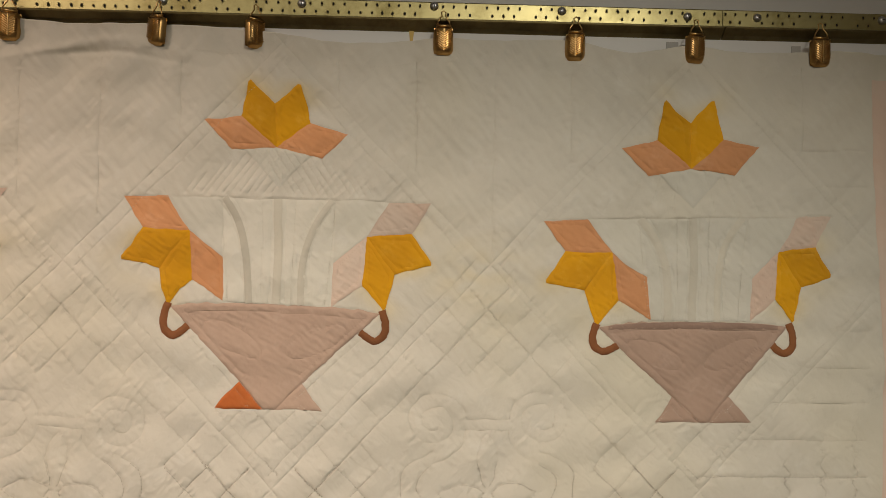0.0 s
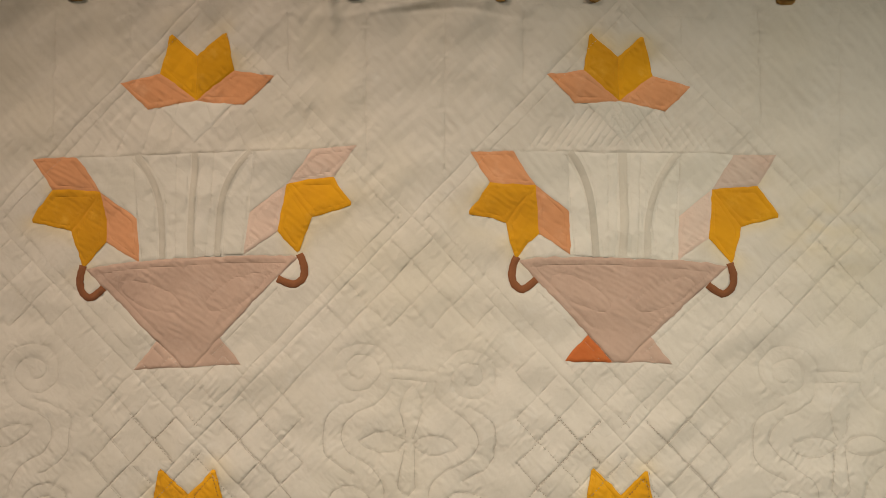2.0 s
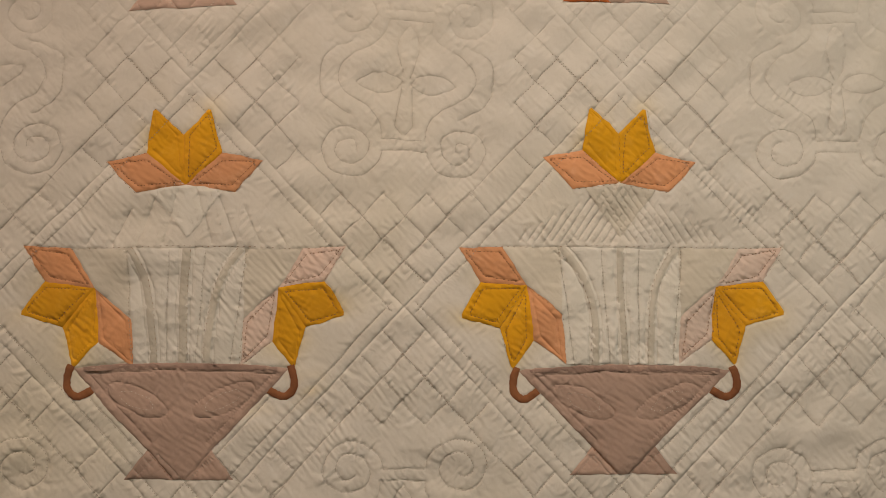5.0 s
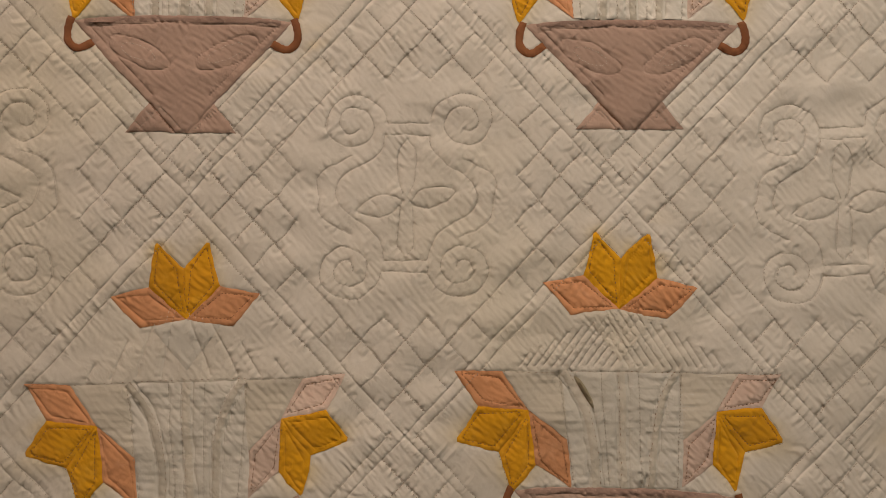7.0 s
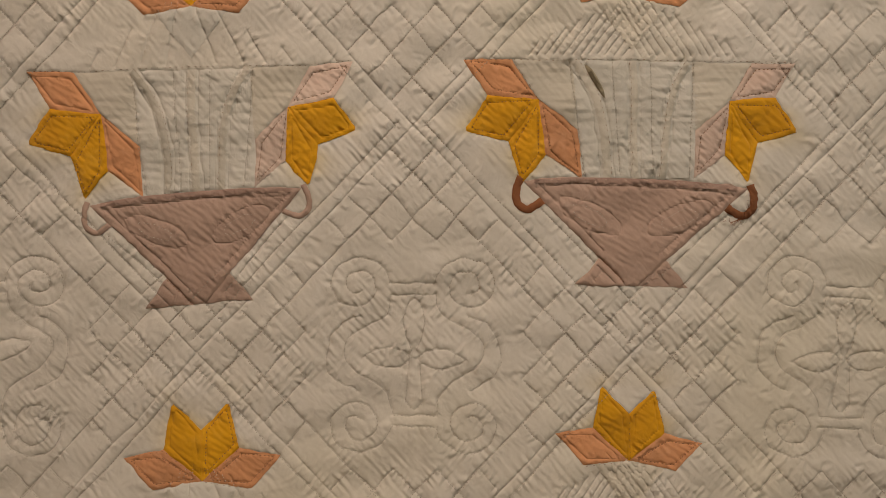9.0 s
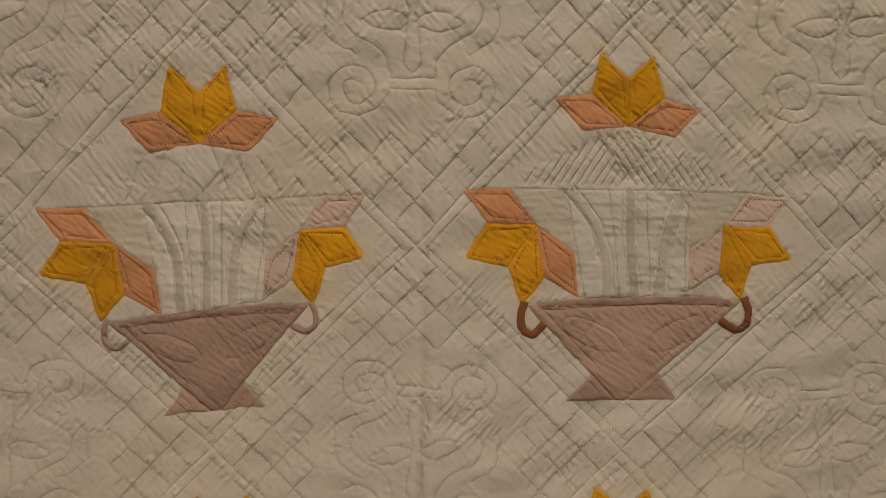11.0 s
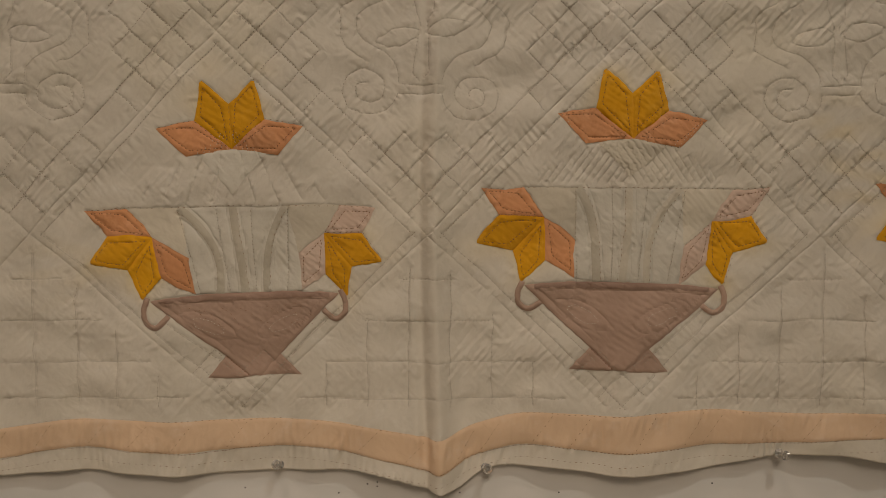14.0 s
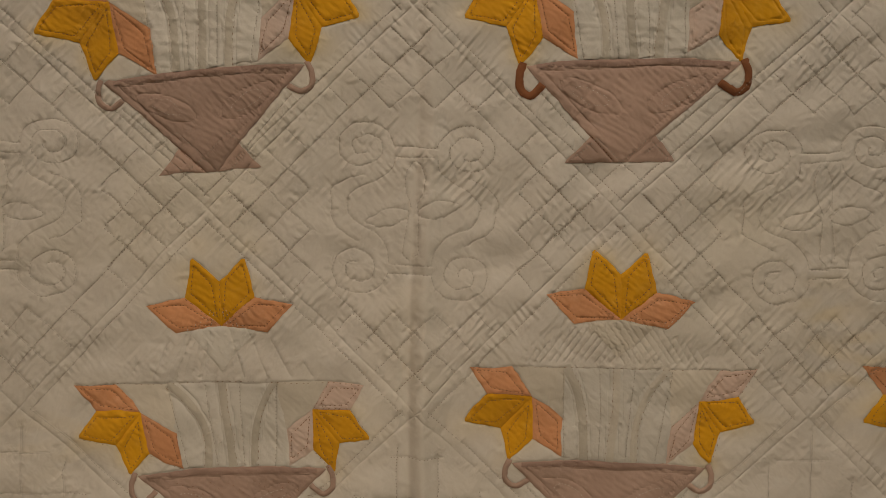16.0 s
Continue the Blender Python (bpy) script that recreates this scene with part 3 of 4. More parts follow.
    PATCHES.append(("basket_foot", ragged(foot_l, 0.0008), b.foot or b.bowl_cloth, "rust orange cotton foot" if b.foot else "", 0.0014, b))
    PATCHES.append(("basket_foot", ragged(foot_r, 0.0008), b.bowl_cloth, "", 0.0008, b))
    line(np.vstack([bowl, bowl[:1]]), SEAMS)
    line(np.array([K[5], mid_l]), DARK_LINES), line(np.array([K[2], mid_r]), SEAMS)
    line(np.array([rim(t) - up * 0.009 for t in np.linspace(0.06, 0.94, 15)]), GROOVES)
    for f in (0.86,):
        core = np.array([K[0], K[1], K[2], K[5]])
        c0 = core.mean(0) + up * 0.01
        line(np.array([c0 + (q - c0) * f for q in (core[0], core[3])]), GROOVES), line(np.array([c0 + (q - c0) * f for q in (core[1], core[2])]), GROOVES)
    # shade of creases across one worn bowl low down, drawn as brown dashes
    if b is BLOCKS[9]:
        for k in range(7):
            x = -78 + 24 * k + rng.normal(0, 4)
            line(b.put([(x, -90 - 3 * (k % 2)), (x + 13, -99), (x + 25, -112 - 4 * (k % 3)), (x + 40, -118)], b.bowl), FINE_DARK)
    # leaf loops sewn inside the bowl
    for s in (-1, 1):
        c0 = rim(0.5 + s * 0.20) - up * 0.17 * size
        t = np.linspace(0, 2 * math.pi, 24)
        for f in (1.0, 0.55):
            line(c0 + np.outer(np.cos(t) * 0.155 * size * f, u * s * 0.93 + up * 0.36) + np.outer(np.sin(t) * 0.062 * size * f, up), GROOVES if f == 1.0 else FLAT)
    for s, tip, out in ((0, K[0], -u), (1, K[1], u)):
        edge = K[5] if s == 0 else K[2]
        root = tip + (edge - tip) * 0.26
        h = size * rng.uniform(0.105, 0.125)
        ctrl = [tip + out * 0.002 + up * 0.004, tip + out * 0.0065 - up * h * 0.35, tip + out * 0.005 - up * h * 0.9, tip - out * 0.005 - up * h * 1.15, root * 0.55 + (tip - out * 0.005 - up * h * 1.15) * 0.45 - up * 0.001, root]
        run = smooth_run(ctrl, 24)
        d = np.gradient(run, axis=0)
        d /= np.linalg.norm(d, axis=1, keepdims=True)
        side = np.stack([d[:, 1], -d[:, 0]], -1) * (0.0044 if b.handles[s] is BROWN else 0.0031)
        mat = b.handles[s]
        rough = rng.uniform(0.86, 1.08, (len(run), 2))
        PATCHES.append(("basket_handle", np.vstack([run + side * rough[:, :1], (run - side * rough[:, 1:])[::-1]]), mat, "rust brown cotton handle" if mat is BROWN else "", 0.0013, b))
    # one echo line close beside the bowl
    for s, tip, edge in ((0, K[0], K[5]), (1, K[1], K[2])):
        out = (-u if s == 0 else u) * 0.7 - up * 0.7
        line(np.array([tip + (edge - tip) * 0.30 + out * 0.008, edge + out * 0.008 + (edge - tip) * 0.16]))
    # close fill between the top flower and the panel: a tight crosshatch in the middle column, lighter fans elsewhere
    middle = abs(b.mid[0]) < 0.1
    peak = (L[1] + R[1]) / 2
    for sd, corner, end in ((-1, T[1], L[1]), (1, T[9], R[1])):
        low = peak + up * 0.006
        for k in range(1, 14):
            f = k / 14
            foot = low + (end - peak) * f
            # upper limit: along the block's side, or the triangle's side close to the middle
            room = min(0.115 * (1 - f), 0.018 + 0.30 * f)
            if room < 0.012:
                continue
            lean = (0.62 if middle else 0.15 + 0.5 * f) * -sd
            line(np.array([foot, foot + up * room * 0.9 + u * room * lean]), GROOVES if middle else FLAT)
            if middle:
                line(np.array([foot, foot + up * room * 0.8 + u * room * 0.7 * sd * (1 - f)]), FLAT)
            elif k % 3 == 0:
                line(np.array([foot, foot + up * room * 0.95 + u * room * lean]), GROOVES)
for v in range(5):
    for u in (-1, 0, 1):
        hatch_diamond(u, v, 8, lambda a, b: (b - a) > 0.70)

# quilting stops at the border strips
def cut_at_border(lines):
    trimmed = []
    for pts in lines:
        keep = (pts[:, 1] > eased(pts[:, 0], BOR_X, BOR_HI) + 0.002) & (pts[:, 0] < 0.705)
        run = []
        for p, ok in zip(pts, keep):
            if ok:
                run.append(p)
            else:
                if len(run) > 1:
                    trimmed.append(np.array(run))
                run = []
        if len(run) > 1:
            trimmed.append(np.array(run))
    return trimmed


QUILTING, SCROLLS, SIDES = cut_at_border(QUILTING), cut_at_border(SCROLLS), cut_at_border(SIDES)
GROOVES += SIDES

# ---------------------------------------------------------------- relief of the quilt
gx, gz = X0 + STEP * np.arange(NX), Z0 + STEP * np.arange(NZ)


def distance_to(lines, reach, trace=False):
    """How far each place of the raster is from the nearest line; with trace also how far along that line, and which way it slants (1: rising to the right, -1: falling)."""
    far = np.full((NZ, NX), reach, np.float32)
    way = np.zeros((NZ, NX), np.float32)
    slant = np.zeros((NZ, NX), np.float32)
    for number, pts in enumerate(lines):
        run = number * 0.37
        for a, b in zip(pts, pts[1:]):
            length = float(np.linalg.norm(b - a))
            n = max(1, int(length / 0.05))
            for k in range(n):
                p, q = a + (b - a) * k / n, a + (b - a) * (k + 1) / n
                i0, i1 = np.searchsorted(gx, (min(p[0], q[0]) - reach, max(p[0], q[0]) + reach))
                j0, j1 = np.searchsorted(gz, (min(p[1], q[1]) - reach, max(p[1], q[1]) + reach))
                if i1 <= i0 or j1 <= j0:
                    continue
                xx, zz = gx[None, i0:i1] - p[0], gz[j0:j1, None] - p[1]
                d = q - p
                free = (xx * d[0] + zz * d[1]) / max(d @ d, 1e-12)
                t = np.clip(free, 0, 1)
                new_far = np.hypot(xx - t * d[0], zz - t * d[1])
                old = far[j0:j1, i0:i1]
                if trace:
                    slant[j0:j1, i0:i1] = np.where(new_far < old, 2 * d[0] * d[1] / max(d @ d, 1e-12), slant[j0:j1, i0:i1])
                    way[j0:j1, i0:i1] = np.where(new_far < old, run + (k + t) * length / n, way[j0:j1, i0:i1])
                far[j0:j1, i0:i1] = np.minimum(old, new_far)
            run += length
    return (far, way, slant) if trace else far


def cloth_noise(along, across, angle, seed):
    """Band of noise with ripples `across` metres wide and `along` metres long, running at an angle."""
    r = np.random.default_rng(seed).normal(size=(NZ, NX))
    fz, fx = np.fft.fftfreq(NZ, STEP)[:, None], np.fft.fftfreq(NX, STEP)[None]
    c, s = math.cos(radians(angle)), math.sin(radians(angle))
    fa, fb = fx * c + fz * s, -fx * s + fz * c
    g = np.abs(fb) * across
    k = np.exp(-((fa * along) ** 2) * 1.6) * g**2.5 / (1 + g**7)
    n = np.fft.ifft2(np.fft.fft2(r) * k).real
    return n / n.std()


near_quilting, along, slant = distance_to(QUILTING + SCROLLS + DARK_LINES + GROOVES, 0.022, True)
near_hatch, near_scroll, near_fine = distance_to(QUILTING, 0.022), distance_to(SCROLLS, 0.022), distance_to(DARK_LINES + GROOVES, 0.022)
near_seam = distance_to(SEAMS, 0.008)
GX, GZ = np.meshgrid(gx, gz)


def dent(far):
    """How far a stitched line draws the cloth in."""
    return 0.0009 * np.exp(-far / 0.0080) + 0.0019 * np.exp(-far / 0.0019)


puff = 0.0028 - np.maximum(np.maximum(0.75 * dent(near_hatch), 0.72 * dent(near_scroll)), 0.85 * dent(near_fine)) - 0.0006 * np.exp(-(near_seam / 0.0016) ** 2)
# puckers gather next to the stitching
gather = 0.55 + 0.75 * np.exp(-near_quilting / 0.009)
patchy = np.clip(0.75 + 0.35 * cloth_noise(0.12, 0.16, 0, 11), 0.25, 1.6)
# fine creases all lean one way in each part: rising to the right at the top and beside the low fold, falling to the right between
falling = np.interp(GZ, (0.3, 0.75, 1.05, 2.0, 2.25), (0.35, 0.4, 0.9, 0.9, 0.2)) * np.where(GZ < 0.9, np.clip(1.2 - 4 * np.abs(GX + 0.10), 0.3, 1), 1)
falling = np.clip(falling + 0.22 * cloth_noise(0.07, 0.11, 30, 8), 0, 1)
close = np.exp(-near_quilting / 0.010)
falling = close * (0.5 + 0.5 * slant) + (1 - close) * falling
ripples = 0.00040 * falling * (cloth_noise(0.024, 0.0052, -50, 1) + 0.6 * cloth_noise(0.040, 0.0088, -47, 5)) + 0.00040 * (1 - falling) * (cloth_noise(0.024, 0.0054, 50, 2) + 0.6 * cloth_noise(0.038, 0.0092, 46, 6)) + 0.00010 * cloth_noise(0.012, 0.006, 80, 3)
# gathers across each stitched line
s_along = along + 0.0022 * cloth_noise(0.03, 0.03, 0, 31) + 0.3 * near_quilting
uneven = np.clip(0.8 + 0.6 * cloth_noise(0.02, 0.03, 0, 32), 0.1, 2.0)
gathers = (np.sin(s_along * 2 * math.pi / 0.0083) + 0.7 * np.sin(s_along * 2 * math.pi / 0.0117 + 1) + 0.5 * np.sin(s_along * 2 * math.pi / 0.0064 + 2)) * uneven
gathers *= 0.00042 * np.exp(-near_quilting / 0.022) * (1 - 0.6 * np.exp(-near_quilting / 0.0015))
blur_z, blur_x = np.fft.fftfreq(NZ, STEP)[:, None], np.fft.fftfreq(NX, STEP)[None]
gathers = np.fft.ifft2(np.fft.fft2(gathers) * np.exp(-2 * (math.pi * 0.0013) ** 2 * (blur_z**2 + blur_x**2))).real * 1.25
# cloth drawn flatter near the top and along the hem
taut = np.interp(GZ, (0.3, 0.6, 0.9, 1.2, 1.95, 2.3), (0.5, 0.6, 0.75, 1.0, 1.0, 0.5))
lively = np.interp(GZ, (0.3, 0.6, 0.9, 1.2, 1.95, 2.3), (0.5, 0.7, 0.9, 1.0, 0.9, 0.36))
slack = 0.0007 * cloth_noise(0.05, 0.07, 20, 4)
# loose hanging: slow waves, a hanging fold between two columns low down, waves at the lower edge
lowness = np.clip((1.25 - GZ) / 1.0, 0, 1)
fold_x = -0.212 + 0.004 * np.sin(GZ * 9)
fold = lowness * (-0.007 * np.exp(-(((GX - fold_x + 0.012) / 0.006) ** 2)) + 0.020 * np.exp(-np.sqrt((GX - fold_x - 0.004) ** 2 + 0.003**2) / 0.017) + 0.004 * np.exp(-(((GX - fold_x - 0.05) / 0.02) ** 2)) - 0.003 * np.exp(-(((GX - fold_x - 0.085) / 0.02) ** 2)))
hem = np.clip((0.60 - GZ) / 0.36, 0, 1)
pinned = np.exp(-((GX + 0.383) / 0.035) ** 2) + np.exp(-((GX + 0.156) / 0.03) ** 2) + np.exp(-((GX - 0.167) / 0.04) ** 2)
waves = hem * (0.0042 * np.cos((GX + 0.27) * 2 * math.pi / 0.26) - 0.0095 - 0.004 * np.clip(pinned, 0, 1))
# short upright gathers along the border strip and the binding
strip_mid = (eased(gx, BOR_X, BOR_HI) + eased(gx, BOR_X, BOR_LO)) / 2 - 0.012
in_strip = 1 / (1 + np.exp((np.abs(GZ - strip_mid[None]) - 0.030) / 0.003))
uneven_strip = np.clip(0.6 + 0.7 * cloth_noise(0.05, 0.07, 0, 62), 0.1, 2.0)
waves += in_strip * uneven_strip * (0.00042 * cloth_noise(0.022, 0.0075, 86, 61) + 0.0003 * cloth_noise(0.03, 0.014, 78, 63))
top_waves = np.clip((GZ - 2.62) / 0.12, 0, 1) * (0.003 * np.sin(GX * 31) + 0.0022 * np.sin(GX * 67 + 1) + 0.0010 * np.sin(GX * 173 + 2))
top_waves += np.exp(-(((GZ - 2.705 - 0.012 * np.sin((GX + 0.25) * 22)) / 0.006) ** 2)) * 0.0030 * np.exp(-(((GX + 0.22) / 0.10) ** 2))
top_waves -= np.exp(-(((GZ - 2.695 - 0.010 * np.sin((GX + 0.28) * 19)) / 0.0035) ** 2)) * 0.0022 * np.exp(-(((GX + 0.20) / 0.09) ** 2))
top_waves += np.clip((GZ - 2.66) / 0.06, 0, 1) * 0.006 * np.exp(-(((GX + 0.325 + 0.2 * (GZ - 2.7)) / 0.007) ** 2))
top_waves += np.clip((GZ - 2.25) / 0.3, 0, 1) * (0.00013 * cloth_noise(0.04, 0.017, 42, 51) + 0.00016 * cloth_noise(0.03, 0.012, -50, 52))
crumple = (1 - taut) * 0.26 * (0.00055 * cloth_noise(0.045, 0.019, 50, 41) + 0.00030 * cloth_noise(0.04, 0.016, -40, 42))
RELIEF = taut * (puff + gathers) + lively * 0.95 * ripples * gather * patchy + crumple + slack + fold + waves + top_waves + 0.002 * np.sin(GX * 6 + 1) * np.sin(GZ * 4) + lowness * (0.0022 * np.sin(GX * 47 + 0.6 * np.sin(GZ * 5)) + 0.0014 * np.sin(GX * 91 + 2))

RELIEF = np.maximum(RELIEF, np.where(GZ < 0.45, -0.0160, -1.0))

COVER, FIELD, PIECED = (np.zeros((NZ, NX), np.float32) for _ in range(3))
for item in PATCHES:
    if item[0] == "triangle_patch":
        continue
    o = item[1]
    i0, i1 = np.searchsorted(gx, (o[:, 0].min(), o[:, 0].max()))
    j0, j1 = np.searchsorted(gz, (o[:, 1].min(), o[:, 1].max()))
    xx, zz = GX[j0:j1, i0:i1], GZ[j0:j1, i0:i1]
    inside = np.zeros(xx.shape, bool)
    for a, c in zip(o, np.roll(o, -1, 0)):
        if a[1] != c[1]:
            inside ^= ((a[1] > zz) != (c[1] > zz)) & (xx < (c[0] - a[0]) * (zz - a[1]) / (c[1] - a[1]) + a[0])
    COVER[j0:j1, i0:i1] = np.maximum(COVER[j0:j1, i0:i1], inside)
    if item[0] == "stem_panel":
        FIELD[j0:j1, i0:i1] = np.maximum(FIELD[j0:j1, i0:i1], inside)
    elif item[0].endswith("petal") or item[0] == "basket_bowl":
        PIECED[j0:j1, i0:i1] = np.maximum(PIECED[j0:j1, i0:i1], inside)
# puckers across the petals and bowls
RELIEF += PIECED * np.interp(GZ, (0.4, 0.9, 2.0, 2.3), (0.7, 1.0, 1.0, 0.8)) * (0.00030 * cloth_noise(0.014, 0.0056, 62, 81) + 0.00026 * cloth_noise(0.018, 0.0060, -28, 82))
# short level wrinkles in the panels behind the stems
RELIEF += FIELD * np.interp(GZ, (0.65, 0.85, 1.55, 1.9, 2.3), (0.12, 0.9, 1.0, 0.5, 0.15)) * (0.00024 * cloth_noise(0.030, 0.0065, 3, 71) + 0.00016 * cloth_noise(0.05, 0.011, -6, 72))


def surface(p, lift=0.0):
    """World points on the front of the quilt over (x, z)."""
    p = np.asarray(p, float)
    fx, fz = np.clip((p[:, 0] - X0) / STEP, 0, NX - 1.001), np.clip((p[:, 1] - Z0) / STEP, 0, NZ - 1.001)
    i, j = fx.astype(int), fz.astype(int)
    a, b = fx - i, fz - j
    h = (RELIEF[j, i] * (1 - a) + RELIEF[j, i + 1] * a) * (1 - b) + (RELIEF[j + 1, i] * (1 - a) + RELIEF[j + 1, i + 1] * a) * b
    return np.stack([p[:, 0], -h - lift, p[:, 1]], -1)


quilt = new("quilt")
quilt.matrix_basis = Matrix.Translation((-0.1, 0.01, 0.22))
tagged(quilt, "old cream cotton quilt with pieced flower baskets, hanging from brass clips", "quilt")

# ground cloth: front sheet, turned edge and back
uu = np.concatenate([np.arange(X0, -0.72, 0.003), np.arange(-0.72, 0.30, 0.0017), np.arange(0.30, X1, 0.0025), [X1]])
nu, nv = len(uu), 1460
ss = np.linspace(0, 1, nv)
lo_z, hi_z = eased(uu, LOW_X, LOW_Z), eased(uu, TOP_X, TOP_Z)
PX = np.repeat(uu[None], nv, 0)
PZ = lo_z[None] + ss[:, None] * (hi_z - lo_z)[None]
front = surface(np.stack([PX.ravel(), PZ.ravel()], -1))
# the ground cloth lies a little lower where patches cover it
ci = np.clip(((front[:, 0] - X0) / STEP).round().astype(int), 0, NX - 1)
cj = np.clip(((front[:, 2] - Z0) / STEP).round().astype(int), 0, NZ - 1)
front[:, 1] += 0.0008 * COVER[cj, ci]
idx = np.arange(nu * nv).reshape(nv, nu)
quads = np.stack([idx[:-1, :-1], idx[:-1, 1:], idx[1:, 1:], idx[1:, :-1]], -1).reshape(-1, 4)
ring = np.concatenate([idx[0], idx[1:, -1], idx[-1, -2::-1], idx[-2:0:-1, 0]])
back = front[ring] + (0, 0.005, 0)
k = len(front) + np.arange(len(ring))
rim_quads = np.stack([ring, k, np.roll(k, -1), np.roll(ring, -1)], -1)
allv = np.vstack([front, back])
allq = np.vstack([quads, rim_quads])
me = bpy.data.meshes.new("ground_cloth")
me.vertices.add(len(allv)), me.loops.add(allq.size), me.polygons.add(len(allq))
me.vertices.foreach_set("co", (allv - np.array((-0.1, 0.01, 0.22))).ravel())
me.loops.foreach_set("vertex_index", allq.ravel().astype(np.int32))
me.polygons.foreach_set("loop_start", (np.arange(len(allq)) * 4).astype(np.int32))
me.polygons.foreach_set("use_smooth", np.ones(len(allq), bool))
me.update(calc_edges=True)
# dye that has run from the yellow petals, and a few old water marks
tips = [np.vstack([p[1], p[1][:1]]) for p in PATCHES if p[0] == "yellow_petal"]
run_dye = np.exp(-distance_to(tips, 0.05) / 0.011) * np.clip(0.55 + 0.45 * cloth_noise(0.05, 0.06, 0, 21), 0, 1.3) * 0.36
marks = sum(a * np.exp(-(((GX - x) ** 2 + (GZ - z) ** 2) / r**2)) for x, z, r, a in ((0.26, 0.56, 0.05, 0.16), (0.22, 0.62, 0.03, 0.14), (-0.34, 1.86, 0.02, 0.16), (-0.40, 1.84, 0.016, 0.2), (0.24, 2.45, 0.05, 0.12), (-0.62, 0.47, 0.05, 0.06)))
STAIN = np.clip(run_dye + marks * np.clip(0.6 + 0.5 * cloth_noise(0.03, 0.03, 0, 22), 0, 1.5), 0, 0.6)
si, sj = np.clip(((allv[:, 0] - X0) / STEP).astype(int), 0, NX - 1), np.clip(((allv[:, 2] - Z0) / STEP).astype(int), 0, NZ - 1)
def sampled(field, p):
    """Values of a raster at (x, z) places."""
    fx, fz = np.clip((p[:, 0] - X0) / STEP, 0, NX - 1.001), np.clip((p[:, 1] - Z0) / STEP, 0, NZ - 1.001)
    i, j = fx.astype(int), fz.astype(int)
    a, b = fx - i, fz - j
    return (field[j, i] * (1 - a) + field[j, i + 1] * a) * (1 - b) + (field[j + 1, i] * (1 - a) + field[j + 1, i + 1] * a) * b


pulled = np.maximum(np.maximum(0.85 * (0.0021 - np.minimum(near_hatch, 0.0021)), 0.8 * (0.0021 - np.minimum(near_scroll, 0.0021))), 0.9 * (0.0021 - np.minimum(near_fine, 0.0021)))
shown_groove = 0.0021 - pulled * np.interp(GZ, (0.3, 0.55, 0.95, 1.2, 1.95, 2.3), (0.75, 0.85, 1.0, 1.0, 1.0, 0.75))
PULL = np.clip(1 - near_quilting / 0.011, 0, 1) ** 1.4 * np.interp(GZ, (0.3, 0.6, 0.9, 1.9, 2.3), (0.6, 0.8, 1.0, 1.0, 0.35)) * np.clip(0.75 + 0.5 * cloth_noise(0.02, 0.03, 0, 91), 0.1, 1.5)

LEAN = 0.5 + 0.5 * slant


def stitched(mesh, p):
    """What the cloth's material knows of the stitching at (x, z)."""
    for key, values in (("near", sampled(shown_groove, p)), ("pull", sampled(PULL, p)), ("slant", sampled(LEAN, p))):
        mesh.attributes.new(key, "FLOAT", "POINT").data.foreach_set("value", values.astype(np.float32))


stitched(me, allv[:, [0, 2]])
me.attributes.new("stain", "FLOAT", "POINT").data.foreach_set("value", STAIN[sj, si].astype(np.float32))
me.materials.append(CREAM)
ground = new("ground_cloth", me)
ground.parent = quilt

from mathutils.geometry import delaunay_2d_cdt


def patch(name, outline, mat, label, lift, grain=0.0023, edge=0.0003):
    """A cloth patch lying on the quilt, its edge turned under."""
    n = len(outline)
    lo, hi = outline.min(0), outline.max(0)
    xs, zs = np.arange(lo[0], hi[0], grain), np.arange(lo[1], hi[1], grain)
    px, pz = [q.ravel() for q in np.meshgrid(xs, zs)]
    inside = np.zeros(len(px), bool)
    clear = np.full(len(px), 1.0)
    for a, b in zip(outline, np.roll(outline, -1, 0)):
        cross = (a[1] > pz) != (b[1] > pz)
        with np.errstate(divide="ignore", invalid="ignore"):
            inside ^= cross & (px < (b[0] - a[0]) * (pz - a[1]) / (b[1] - a[1]) + a[0])
        d = b - a
        t = np.clip(((px - a[0]) * d[0] + (pz - a[1]) * d[1]) / max(d @ d, 1e-12), 0, 1)
        clear = np.minimum(clear, np.hypot(px - a[0] - t * d[0], pz - a[1] - t * d[1]))
    keep = inside & (clear > 0.0014)
    pts = np.vstack([outline, np.stack([px[keep], pz[keep]], -1)])
    out = delaunay_2d_cdt([Vector(p) for p in pts], [], [list(range(n))], 1, 1e-6)
    v = np.array([tuple(q) for q in out[0]])
    first = np.array([o[0] if o else len(pts) for o in out[3]])
    up = np.where(first < n, edge, lift)
    w = surface(v, up)
    ob = mesh_object(name, w, out[2], mat, quilt)
    tagged(ob, label)
    me = ob.data
    stitched(me, v)
    if me.polygons and me.polygons[0].normal.y > 0:
        me.flip_normals()
    return ob


OVERLAID = {"stem": 0.0010, "corner_panel": 0.0008, "rim_band": 0.0015}
for name, outline, mat, label, lift, b in PATCHES:
    patch(name, outline, mat, label, lift + 0.0003, 0.006 if b.mid[0] > 0.3 and b.mid[1] < 2.2 else 0.0023, OVERLAID.get(name, 0.0003))


